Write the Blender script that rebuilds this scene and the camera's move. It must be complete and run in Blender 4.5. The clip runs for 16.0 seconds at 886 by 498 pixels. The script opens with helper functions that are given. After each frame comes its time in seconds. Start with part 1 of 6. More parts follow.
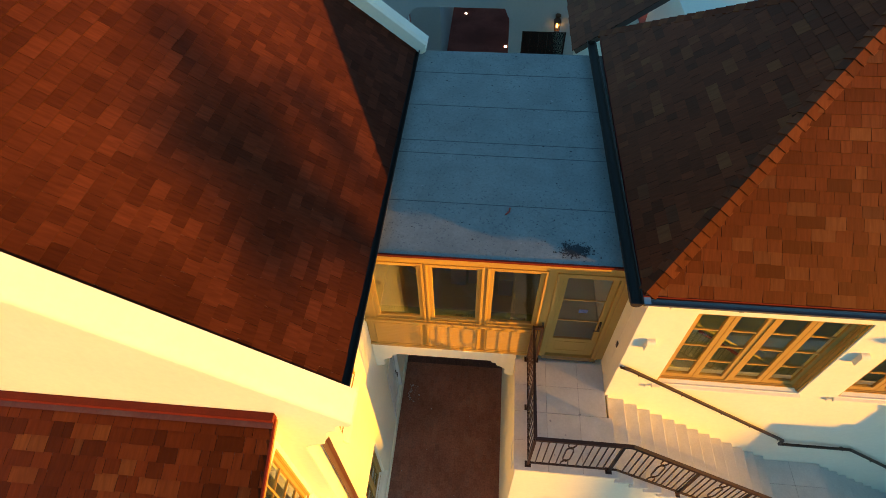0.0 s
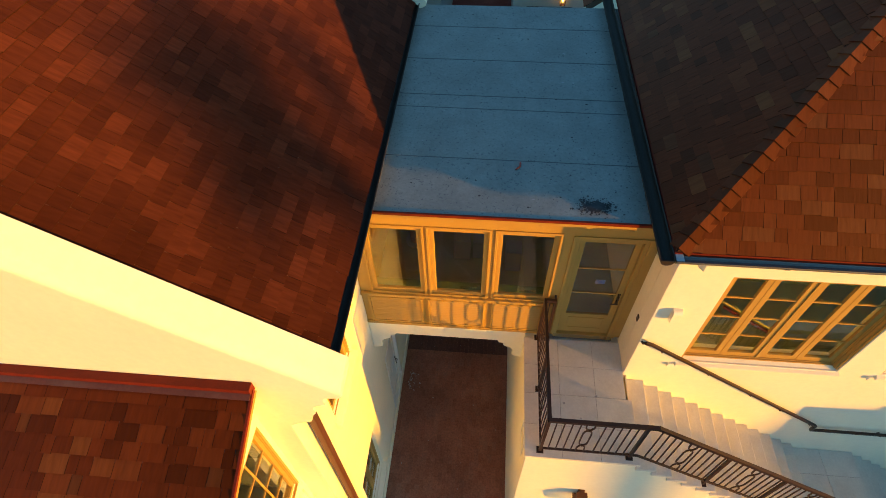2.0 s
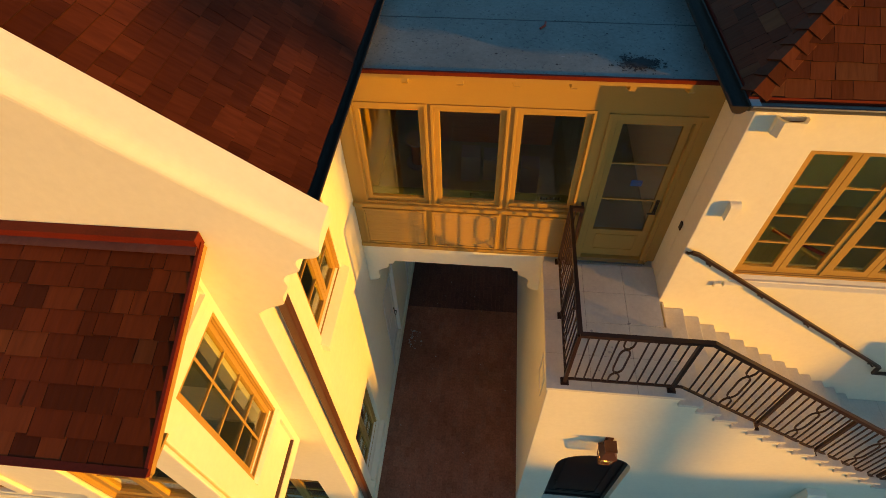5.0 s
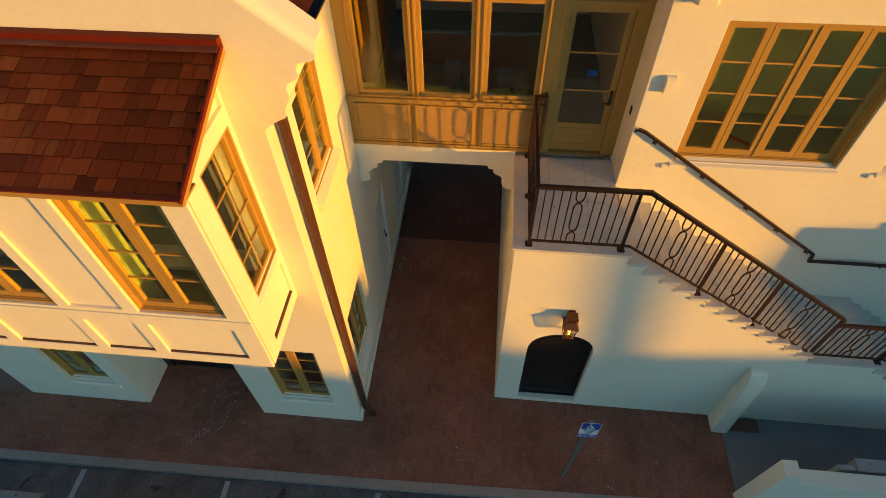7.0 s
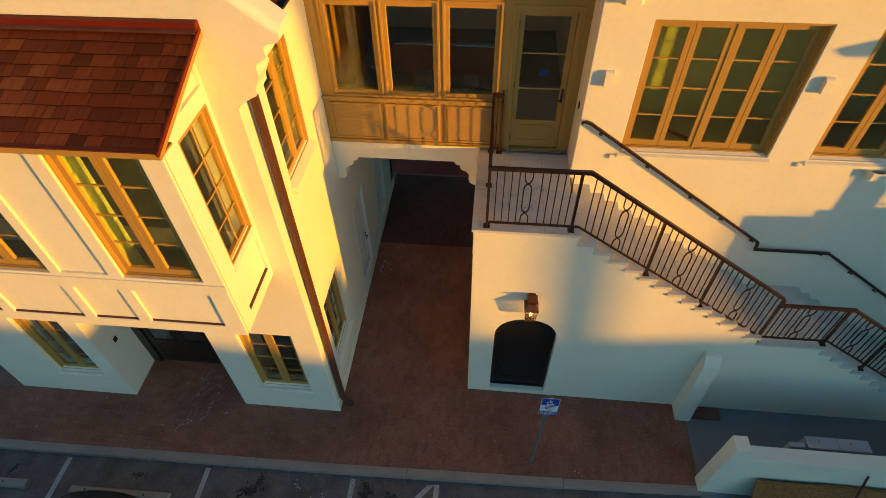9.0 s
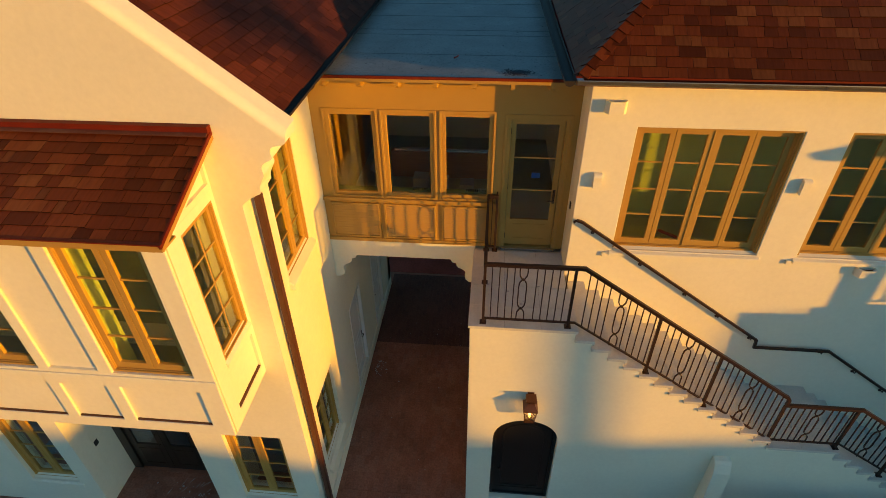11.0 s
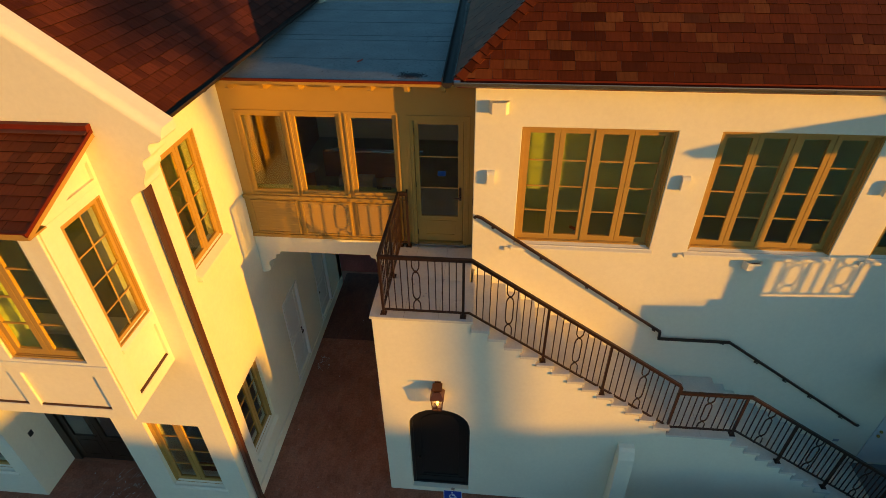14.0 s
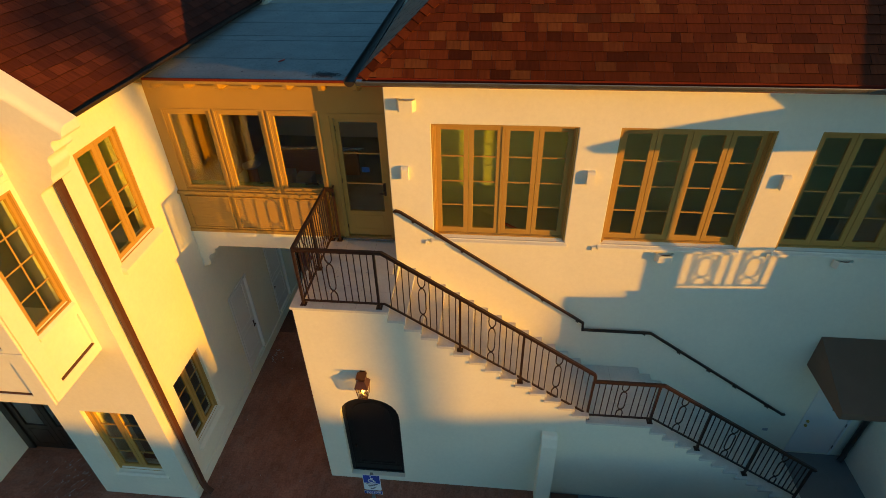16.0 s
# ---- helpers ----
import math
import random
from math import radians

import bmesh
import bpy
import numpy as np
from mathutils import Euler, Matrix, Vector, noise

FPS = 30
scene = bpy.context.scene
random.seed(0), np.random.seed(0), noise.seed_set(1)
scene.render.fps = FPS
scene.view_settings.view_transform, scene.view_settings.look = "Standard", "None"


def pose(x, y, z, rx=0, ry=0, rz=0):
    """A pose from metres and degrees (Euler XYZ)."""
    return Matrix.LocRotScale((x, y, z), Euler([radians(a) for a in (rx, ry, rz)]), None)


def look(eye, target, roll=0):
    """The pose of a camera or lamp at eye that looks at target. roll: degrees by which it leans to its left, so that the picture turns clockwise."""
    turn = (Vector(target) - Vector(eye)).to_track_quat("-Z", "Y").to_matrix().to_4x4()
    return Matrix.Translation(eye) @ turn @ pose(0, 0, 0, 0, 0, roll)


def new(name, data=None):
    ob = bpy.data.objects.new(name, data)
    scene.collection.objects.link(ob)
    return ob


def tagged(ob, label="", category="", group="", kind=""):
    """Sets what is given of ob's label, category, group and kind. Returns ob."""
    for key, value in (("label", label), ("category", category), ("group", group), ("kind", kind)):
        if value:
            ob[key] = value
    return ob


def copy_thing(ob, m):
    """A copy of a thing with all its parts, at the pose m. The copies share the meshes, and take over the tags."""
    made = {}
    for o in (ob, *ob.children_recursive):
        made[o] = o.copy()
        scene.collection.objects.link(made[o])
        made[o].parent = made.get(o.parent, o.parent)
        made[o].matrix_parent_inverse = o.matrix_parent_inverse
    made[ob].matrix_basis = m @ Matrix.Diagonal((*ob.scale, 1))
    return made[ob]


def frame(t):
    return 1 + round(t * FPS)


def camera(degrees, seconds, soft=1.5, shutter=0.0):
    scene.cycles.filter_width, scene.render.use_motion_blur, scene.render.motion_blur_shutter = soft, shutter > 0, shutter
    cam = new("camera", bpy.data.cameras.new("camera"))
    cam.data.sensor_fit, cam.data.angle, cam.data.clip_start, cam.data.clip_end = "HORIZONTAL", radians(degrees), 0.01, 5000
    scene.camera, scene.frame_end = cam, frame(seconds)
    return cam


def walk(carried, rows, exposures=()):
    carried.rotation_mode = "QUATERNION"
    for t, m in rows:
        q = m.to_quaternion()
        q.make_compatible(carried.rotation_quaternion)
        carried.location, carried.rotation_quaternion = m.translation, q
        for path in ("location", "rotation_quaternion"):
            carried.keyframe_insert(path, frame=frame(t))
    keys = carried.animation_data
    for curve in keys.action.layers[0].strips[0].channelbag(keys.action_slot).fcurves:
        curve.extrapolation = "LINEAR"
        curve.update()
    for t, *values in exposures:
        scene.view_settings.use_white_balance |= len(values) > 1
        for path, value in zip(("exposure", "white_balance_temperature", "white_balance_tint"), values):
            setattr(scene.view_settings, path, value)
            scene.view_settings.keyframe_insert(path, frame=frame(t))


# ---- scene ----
from mathutils.geometry import tessellate_polygon

cam = camera(78.3, 16.0, 0.55)
PATH = [
    (0, (0.004, -0.166, 13.962), (-0.142, 1.088, 12.411), -1.8),
    (0.5, (-0.02, -0.171, 13.809), (-0.162, 1.087, 12.26), -1.6),
    (1, (-0.023, -0.14, 13.597), (-0.169, 1.114, 12.045), -1.9),
    (1.5, (-0.039, -0.111, 13.272), (-0.187, 1.144, 11.722), -2.0),
    (2, (-0.062, -0.073, 13.003), (-0.209, 1.182, 11.453), -2.0),
    (2.5, (-0.107, -0.039, 12.796), (-0.245, 1.216, 11.244), -1.6),
    (3, (-0.136, -0.074, 12.59), (-0.275, 1.182, 11.04), -1.6),
    (3.2, (-0.127, -0.062, 12.514), (-0.272, 1.185, 10.957), -2.0),
    (5.3, (-0.152, -0.49, 11.033), (-0.304, 0.773, 9.49), -1.9),
    (5.5, (-0.113, -0.656, 10.967), (-0.263, 0.608, 9.424), -1.8),
    (6, (-0.013, -1.197, 10.893), (-0.158, 0.065, 9.348), -1.6),
    (6.5, (0.108, -1.771, 10.867), (-0.04, -0.508, 9.324), -1.5),
    (7, (0.276, -2.252, 10.854), (0.133, -0.988, 9.311), -1.3),
    (7.5, (0.54, -2.686, 10.861), (0.397, -1.421, 9.318), -1.2),
    (8, (0.774, -3.024, 10.849), (0.63, -1.757, 9.308), -1.4),
    (8.5, (0.878, -3.17, 10.836), (0.734, -1.885, 9.31), -1.3),
    (9, (0.894, -3.204, 10.83), (0.747, -1.849, 9.367), -1.2),
    (9.5, (0.893, -3.208, 10.825), (0.741, -1.78, 9.433), -1.1),
    (10, (0.893, -3.23, 10.801), (0.738, -1.719, 9.499), -1.0),
    (10.2, (0.899, -3.237, 10.793), (0.742, -1.688, 9.538), -0.9),
    (12.5, (1.221, -3.5, 10.802), (1.065, -1.875, 9.647), -0.7),
    (13, (1.537, -3.54, 10.811), (1.384, -1.916, 9.654), -0.6),
    (13.5, (2.0, -3.598, 10.819), (1.846, -1.973, 9.663), -0.7),
    (14, (2.514, -3.602, 10.88), (2.357, -1.986, 9.711), -0.8),
    (14.5, (3.054, -3.668, 10.904), (2.887, -2.055, 9.734), -1.0),
    (15, (3.506, -3.705, 10.929), (3.343, -2.093, 9.756), -1.0),
    (15.5, (3.864, -3.746, 10.955), (3.694, -2.137, 9.781), -1.2),
    (16, (3.964, -3.776, 10.97), (3.794, -2.165, 9.797), -1.2),
]
EXPOSURES = [(0, 1.58, 6600, -8), (3.2, 1.48, 6600, -8), (5.5, 0.82, 6700, -8), (8.5, 0.94, 6450, -9), (12.5, 0.78, 6600, -8), (16, 0.82, 6550, -8)]
walk(cam, [(t, look(eye, target, roll)) for t, eye, target, roll in PATH], EXPOSURES)

# ---- sky, sun ----
SUN_TRAVEL = Vector((-0.902, 0.431, -0.044)).normalized()
world = bpy.data.worlds.new("sky")
scene.world = world
world.use_nodes = True
wn = world.node_tree.nodes
sky = wn.new("ShaderNodeTexSky")
sky.sky_type = "NISHITA"
sky.sun_disc = False
sky.sun_elevation = radians(6.0)
sky.sun_rotation = math.atan2(0.902, -0.431)
sky.air_density, sky.dust_density, sky.ozone_density = 1.0, 0.5, 3.5
wn["Background"].inputs["Strength"].default_value = 0.142
world.node_tree.links.new(sky.outputs["Color"], wn["Background"].inputs["Color"])
sun = new("sun", bpy.data.lights.new("sun", "SUN"))
sun.data.energy, sun.data.angle, sun.data.color = 3.65, radians(0.55), (1.0, 0.40, 0.010)
sun.matrix_world = look((40, -25, 6), Vector((40, -25, 6)) + SUN_TRAVEL)


# ---- building helpers ----
BASE = {}


def thing(name, base, label, category, group="", kind=""):
    """An Empty at the base of a thing, which parents its parts."""
    ob = new(name)
    ob.location = base
    ob.empty_display_size = 0.2
    BASE[ob.name] = Matrix.Translation(base).inverted()
    return tagged(ob, label, category, group, kind)


def mesh_of(bm, name, smooth=False):
    bmesh.ops.recalc_face_normals(bm, faces=bm.faces)
    me = bpy.data.meshes.new(name)
    bm.to_mesh(me)
    bm.free()
    if smooth:
        me.polygons.foreach_set("use_smooth", [True] * len(me.polygons))
    return me


def part(name, bm, material, parent, label="", smooth=False, bevel=0.0):
    """Links a bmesh in world coordinates as one mesh object under a thing or part."""
    me = mesh_of(bm, name, smooth)
    me.materials.append(material)
    ob = new(name, me)
    ob.parent = parent
    if parent.name in BASE:
        ob.matrix_parent_inverse = BASE[parent.name]
    if bevel:
        mod = ob.modifiers.new("edge", "BEVEL")
        mod.width, mod.segments, mod.limit_method, mod.angle_limit = bevel, 2, "ANGLE", radians(40)
    if label:
        ob["label"] = label
    return ob


def solid(name, bm, material, label, category, kind="", bevel=0.0, smooth=False, group=""):
    """A thing that is one mesh, in world coordinates."""
    me = mesh_of(bm, name, smooth)
    me.materials.append(material)
    ob = new(name, me)
    if bevel:
        mod = ob.modifiers.new("edge", "BEVEL")
        mod.width, mod.segments, mod.limit_method, mod.angle_limit = bevel, 3, "ANGLE", radians(40)
    return tagged(ob, label, category, group, kind)


def face_y(c):
    """A wall face at y = c that looks to -y: (a, b, depth) to a place."""
    return lambda a, b, d: Vector((a, c + d, b))


def face_x(c):
    """A wall face at x = c that looks to +x."""
    return lambda a, b, d: Vector((c - d, a, b))


def face_nx(c):
    """A wall face at x = c that looks to -x."""
    return lambda a, b, d: Vector((c + d, a, b))


def flat(c):
    """A floor whose top is at z = c."""
    return lambda a, b, d: Vector((a, b, c - d))


def slab(m, loops, d0, d1, bm=None):
    """A plate with an outline and holes, from depth d0 to d1."""
    bm = bm or bmesh.new()
    pts = [p for loop in loops for p in loop]
    tris = tessellate_polygon([[Vector((a, b, 0)) for a, b in loop] for loop in loops])
    front = [bm.verts.new(m(a, b, d0)) for a, b in pts]
    back = [bm.verts.new(m(a, b, d1)) for a, b in pts]
    for i, j, k in tris:
        bm.faces.new((front[i], front[j], front[k]))
        bm.faces.new((back[k], back[j], back[i]))
    start = 0
    for loop in loops:
        n = len(loop)
        for i in range(n):
            j = (i + 1) % n
            bm.faces.new((front[start + i], front[start + j], back[start + j], back[start + i]))
        start += n
    return bm


def rect(a0, a1, b0, b1):
    return [(a0, b0), (a1, b0), (a1, b1), (a0, b1)]


def mbox(m, a0, a1, b0, b1, d0, d1, bm=None):
    bm = bm or bmesh.new()
    v = [bm.verts.new(m(a, b, d)) for d in (d0, d1) for a, b in rect(a0, a1, b0, b1)]
    for f in ((0, 1, 2, 3), (7, 6, 5, 4), (0, 4, 5, 1), (1, 5, 6, 2), (2, 6, 7, 3), (3, 7, 4, 0)):
        bm.faces.new([v[i] for i in f])
    return bm


def box(x0, x1, y0, y1, z0, z1, bm=None):
    return mbox(lambda a, b, d: Vector((a, b, d)), x0, x1, y0, y1, z0, z1, bm)


def frame_bm(m, a0, a1, b0, b1, w, d0, d1, bm=None):
    """A rectangular frame of width w."""
    return slab(m, [rect(a0, a1, b0, b1), rect(a0 + w, a1 - w, b0 + w, b1 - w)], d0, d1, bm)


def tube(points, r, sides=10, bm=None, square=False, close=False):
    """A round or square bar along points."""
    bm = bm or bmesh.new()
    pts = [Vector(p) for p in points]
    n = len(pts)
    rings = []
    k = 4 if square else sides
    up0 = None
    for i, p in enumerate(pts):
        if close:
            t = (pts[(i + 1) % n] - pts[i - 1]).normalized()
        else:
            t = ((pts[min(i + 1, n - 1)] - p).normalized() + (p - pts[max(i - 1, 0)]).normalized()).normalized()
        ref = Vector((0, 0, 1)) if abs(t.z) < 0.9 else Vector((0, 1, 0))
        if up0 is not None and abs(t.dot(up0)) < 0.95:
            ref = up0
        s = t.cross(ref).normalized()
        u = s.cross(t).normalized()
        up0 = u
        stretch = 1.0
        if 0 < i < n - 1:
            c = (pts[i + 1] - p).normalized().dot((p - pts[i - 1]).normalized())
            stretch = min(1.6, 1 / math.sqrt(max(0.15, (1 + c) / 2)))
        ring = []
        for j in range(k):
            a = 2 * math.pi * (j + (0.5 if square else 0)) / k
            rr = r * (math.sqrt(2) if square else 1)
            ring.append(bm.verts.new(p + s * math.cos(a) * rr + u * math.sin(a) * rr * stretch))
        rings.append(ring)
    for i in range(n if close else n - 1):
        q = rings[(i + 1) % n]
        for j in range(k):
            bm.faces.new((rings[i][j], rings[i][(j + 1) % k], q[(j + 1) % k], q[j]))
    if not close:
        bm.faces.new(rings[0][::-1])
        bm.faces.new(rings[-1])
    return bm


def sweep(profile, a, b, side, up, bm=None):
    """A closed profile of (s, u) pairs drawn straight from a to b."""
    bm = bm or bmesh.new()
    side, up = Vector(side), Vector(up)
    ends = [[bm.verts.new(Vector(p) + side * s + up * u) for s, u in profile] for p in (a, b)]
    n = len(profile)
    for i in range(n):
        j = (i + 1) % n
        bm.faces.new((ends[0][i], ends[0][j], ends[1][j], ends[1][i]))
    for e in ends:
        tris = tessellate_polygon([[Vector((s, u, 0)) for s, u in profile]])
        for t in tris:
            bm.faces.new([e[i] for i in t])
    return bm


def ball(c, r, bm=None, seg=10):
    bm = bm or bmesh.new()
    bmesh.ops.create_uvsphere(bm, u_segments=seg, v_segments=max(5, seg // 2), radius=r, matrix=Matrix.Translation(c))
    return bm


def disc(c, r, axis, depth, bm=None, seg=20):
    bm = bm or bmesh.new()
    turn = Vector(axis).to_track_quat("Z", "Y").to_matrix().to_4x4()
    bmesh.ops.create_cone(bm, cap_ends=True, segments=seg, radius1=r, radius2=r, depth=depth, matrix=Matrix.Translation(c) @ turn)
    return bm


# ---- materials ----
def material(name, color, rough=0.6, metal=0.0, spread=0.0, scale=3.0, fine=40.0, bump=0.0, bump_scale=80.0, stain=0.0, stain_color=(0.2, 0.17, 0.13), spec=0.5, grain=None, pits=0.0, pit_scale=90.0, pit_color=(0.03, 0.03, 0.03)):
    """Principled paint with variation at two scales, fine relief and stains."""
    m = bpy.data.materials.new(name)
    m.use_nodes = True
    nt = m.node_tree
    n, link = nt.nodes, nt.links
    bsdf = n["Principled BSDF"]
    bsdf.inputs["Roughness"].default_value = rough
    bsdf.inputs["Metallic"].default_value = metal
    bsdf.inputs["Specular IOR Level"].default_value = spec
    geo = n.new("ShaderNodeNewGeometry")
    pos = geo.outputs["Position"]
    if grain:
        mp = n.new("ShaderNodeMapping")
        mp.inputs["Scale"].default_value = grain
        link.new(pos, mp.inputs["Vector"])
        pos = mp.outputs["Vector"]

    def noise_tex(s, detail=4.0, rgh=0.6):
        t = n.new("ShaderNodeTexNoise")
        t.inputs["Scale"].default_value = s
        t.inputs["Detail"].default_value = detail
        t.inputs["Roughness"].default_value = rgh
        link.new(pos, t.inputs["Vector"])
        return t.outputs["Fac"]

    big, small = noise_tex(scale), noise_tex(fine, 3.0)
    mix = n.new("ShaderNodeMath")
    mix.operation = "MULTIPLY_ADD"
    mix.inputs[1].default_value = 0.45
    link.new(small, mix.inputs[0])
    half = n.new("ShaderNodeMath")
    half.operation = "MULTIPLY"
    half.inputs[1].default_value = 0.55
    link.new(big, half.inputs[0])
    link.new(half.outputs[0], mix.inputs[2])
    ramp = n.new("ShaderNodeValToRGB")
    c = Vector(color)
    ramp.color_ramp.elements[0].position, ramp.color_ramp.elements[1].position = 0.3, 0.7
    ramp.color_ramp.elements[0].color = (*(c * (1 - spread)), 1)
    ramp.color_ramp.elements[1].color = (*[min(1, v) for v in c * (1 + spread)], 1)
    link.new(mix.outputs[0], ramp.inputs["Fac"])
    out = ramp.outputs["Color"]
    if stain:
        s = noise_tex(scale * 0.45, 6.0, 0.7)
        r2 = n.new("ShaderNodeMapRange")
        r2.inputs["From Min"].default_value, r2.inputs["From Max"].default_value = 0.52, 0.78
        r2.inputs["To Max"].default_value = stain
        link.new(s, r2.inputs["Value"])
        blend = n.new("ShaderNodeMix")
        blend.data_type = "RGBA"
        blend.inputs["B"].default_value = (*stain_color, 1)
        link.new(r2.outputs["Result"], blend.inputs["Factor"])
        link.new(out, blend.inputs["A"])
        out = blend.outputs["Result"]
    if pits:
        s = noise_tex(pit_scale, 2.0, 0.5)
        r3 = n.new("ShaderNodeMapRange")
        r3.inputs["From Min"].default_value, r3.inputs["From Max"].default_value = 0.62, 0.70
        r3.inputs["To Max"].default_value = pits
        link.new(s, r3.inputs["Value"])
        dots = n.new("ShaderNodeMix")
        dots.data_type = "RGBA"
        dots.inputs["B"].default_value = (*pit_color, 1)
        link.new(r3.outputs["Result"], dots.inputs["Factor"])
        link.new(out, dots.inputs["A"])
        out = dots.outputs["Result"]
    link.new(out, bsdf.inputs["Base Color"])
    if bump:
        b = n.new("ShaderNodeBump")
        b.inputs["Strength"].default_value = bump
        b.inputs["Distance"].default_value = 0.01
        link.new(noise_tex(bump_scale, 5.0, 0.65), b.inputs["Height"])
        link.new(b.outputs["Normal"], bsdf.inputs["Normal"])
    return m


def piece_material(name, tones, rough=0.75, bump=0.3, grain=(60, 5, 5), fade=0.35, fade_scale=0.5, spec=0.08, tint=(1, 1, 1)):
    """For shingles and bricks: one tone a piece, grain along it, weathering over the whole."""
    m = bpy.data.materials.new(name)
    m.use_nodes = True
    nt = m.node_tree
    n, link = nt.nodes, nt.links
    bsdf = n["Principled BSDF"]
    bsdf.inputs["Roughness"].default_value = rough
    bsdf.inputs["Specular IOR Level"].default_value = spec
    bsdf.inputs["Specular Tint"].default_value = (*tint, 1)
    bsdf.inputs["Diffuse Roughness"].default_value = 1.0
    info, geo = n.new("ShaderNodeObjectInfo"), n.new("ShaderNodeNewGeometry")
    add = n.new("ShaderNodeMath")
    link.new(info.outputs["Random"], add.inputs[0])
    link.new(geo.outputs["Random Per Island"], add.inputs[1])
    wrap = n.new("ShaderNodeMath")
    wrap.operation = "FRACT"
    link.new(add.outputs[0], wrap.inputs[0])
    ramp = n.new("ShaderNodeValToRGB")
    el = ramp.color_ramp.elements
    while len(el) < len(tones):
        el.new(0.5)
    for i, (p, c) in enumerate(tones):
        el[i].position, el[i].color = p, (*c, 1)
    link.new(wrap.outputs[0], ramp.inputs["Fac"])
    tc, mp, no = n.new("ShaderNodeTexCoord"), n.new("ShaderNodeMapping"), n.new("ShaderNodeTexNoise")
    mp.inputs["Scale"].default_value = grain
    link.new(tc.outputs["Object"], mp.inputs["Vector"])
    shift = n.new("ShaderNodeVectorMath")
    shift.operation = "ADD"
    off = n.new("ShaderNodeMath")
    off.operation = "MULTIPLY"
    off.inputs[1].default_value = 40.0
    link.new(wrap.outputs[0], off.inputs[0])
    link.new(mp.outputs["Vector"], shift.inputs[0])
    link.new(off.outputs[0], shift.inputs[1])
    link.new(shift.outputs[0], no.inputs["Vector"])
    no.inputs["Scale"].default_value, no.inputs["Detail"].default_value = 1.0, 4.0
    lo = n.new("ShaderNodeMapRange")
    lo.inputs["From Min"].default_value, lo.inputs["From Max"].default_value = 0.25, 0.75
    lo.inputs["To Min"].default_value, lo.inputs["To Max"].default_value = 0.74, 1.22
    link.new(no.outputs["Fac"], lo.inputs["Value"])
    big = n.new("ShaderNodeTexNoise")
    big.inputs["Scale"].default_value, big.inputs["Detail"].default_value = fade_scale, 5.0
    link.new(geo.outputs["Position"], big.inputs["Vector"])
    bm_ = n.new("ShaderNodeMapRange")
    bm_.inputs["From Min"].default_value, bm_.inputs["From Max"].default_value = 0.35, 0.65
    bm_.inputs["To Min"].default_value, bm_.inputs["To Max"].default_value = 1 - fade, 1 + fade * 0.5
    link.new(big.outputs["Fac"], bm_.inputs["Value"])
    both = n.new("ShaderNodeMath")
    both.operation = "MULTIPLY"
    link.new(lo.outputs["Result"], both.inputs[0])
    link.new(bm_.outputs["Result"], both.inputs[1])
    sc = n.new("ShaderNodeVectorMath")
    sc.operation = "SCALE"
    link.new(ramp.outputs["Color"], sc.inputs[0])
    link.new(both.outputs[0], sc.inputs["Scale"])
    link.new(sc.outputs[0], bsdf.inputs["Base Color"])
    b = n.new("ShaderNodeBump")
    b.inputs["Strength"].default_value, b.inputs["Distance"].default_value = bump, 0.008
    link.new(no.outputs["Fac"], b.inputs["Height"])
    link.new(b.outputs["Normal"], bsdf.inputs["Normal"])
    return m


def glass_material(name, tint=(0.90, 0.97, 0.91)):
    m = bpy.data.materials.new(name)
    m.use_nodes = True
    b = m.node_tree.nodes["Principled BSDF"]
    b.inputs["Base Color"].default_value = (*tint, 1)
    b.inputs["Roughness"].default_value = 0.01
    b.inputs["IOR"].default_value = 1.5
    b.inputs["Transmission Weight"].default_value = 1.0
    return m


def glow_material(name, color, power):
    m = bpy.data.materials.new(name)
    m.use_nodes = True
    b = m.node_tree.nodes["Principled BSDF"]
    b.inputs["Base Color"].default_value = (*color, 1)
    b.inputs["Emission Color"].default_value = (*color, 1)
    b.inputs["Emission Strength"].default_value = power
    return m


STUCCO = material("white stucco", (0.81, 0.775, 0.635), 0.85, spread=0.05, scale=0.9, fine=14, bump=0.22, bump_scale=160, stain=0.10, stain_color=(0.55, 0.5, 0.42), spec=0.25)
STUCCO_INNER = material("plain board wall", (0.42, 0.52, 0.25), 0.9, spread=0.06, scale=1.2, bump=0.1)
TRIM = material("tan paint", (0.42, 0.252, 0.060), 0.5, spread=0.06, scale=2.0, fine=60, bump=0.05, bump_scale=200)
WHITE_PAINT = material("white paint", (0.78, 0.77, 0.74), 0.5, spread=0.03, scale=2.0)
STONE = material("pale limestone", (0.63, 0.595, 0.52), 0.7, spread=0.12, scale=2.5, fine=30, bump=0.15, bump_scale=90, stain=0.3, stain_color=(0.33, 0.28, 0.22))
MEMBRANE = material("grey roof membrane", (0.26, 0.265, 0.235), 0.75, spread=0.24, scale=1.6, fine=26, bump=0.25, bump_scale=60, stain=0.55, stain_color=(0.17, 0.17, 0.155), pits=0.7, pit_scale=30, pit_color=(0.09, 0.10, 0.11))
SEAM = material("dark seam line", (0.09, 0.095, 0.10), 0.7, spread=0.4, scale=6, fine=30)
SOOT = material("dark soot stain", (0.05, 0.05, 0.05), 0.9, spread=0.4, scale=8)
BRONZE = material("dark bronze metal", (0.055, 0.05, 0.048), 0.42, metal=0.6, spread=0.2, scale=4, fine=50)
GUTTER = material("grey bronze gutter", (0.19, 0.175, 0.155), 0.4, metal=0.7, spread=0.2, scale=4, fine=50)
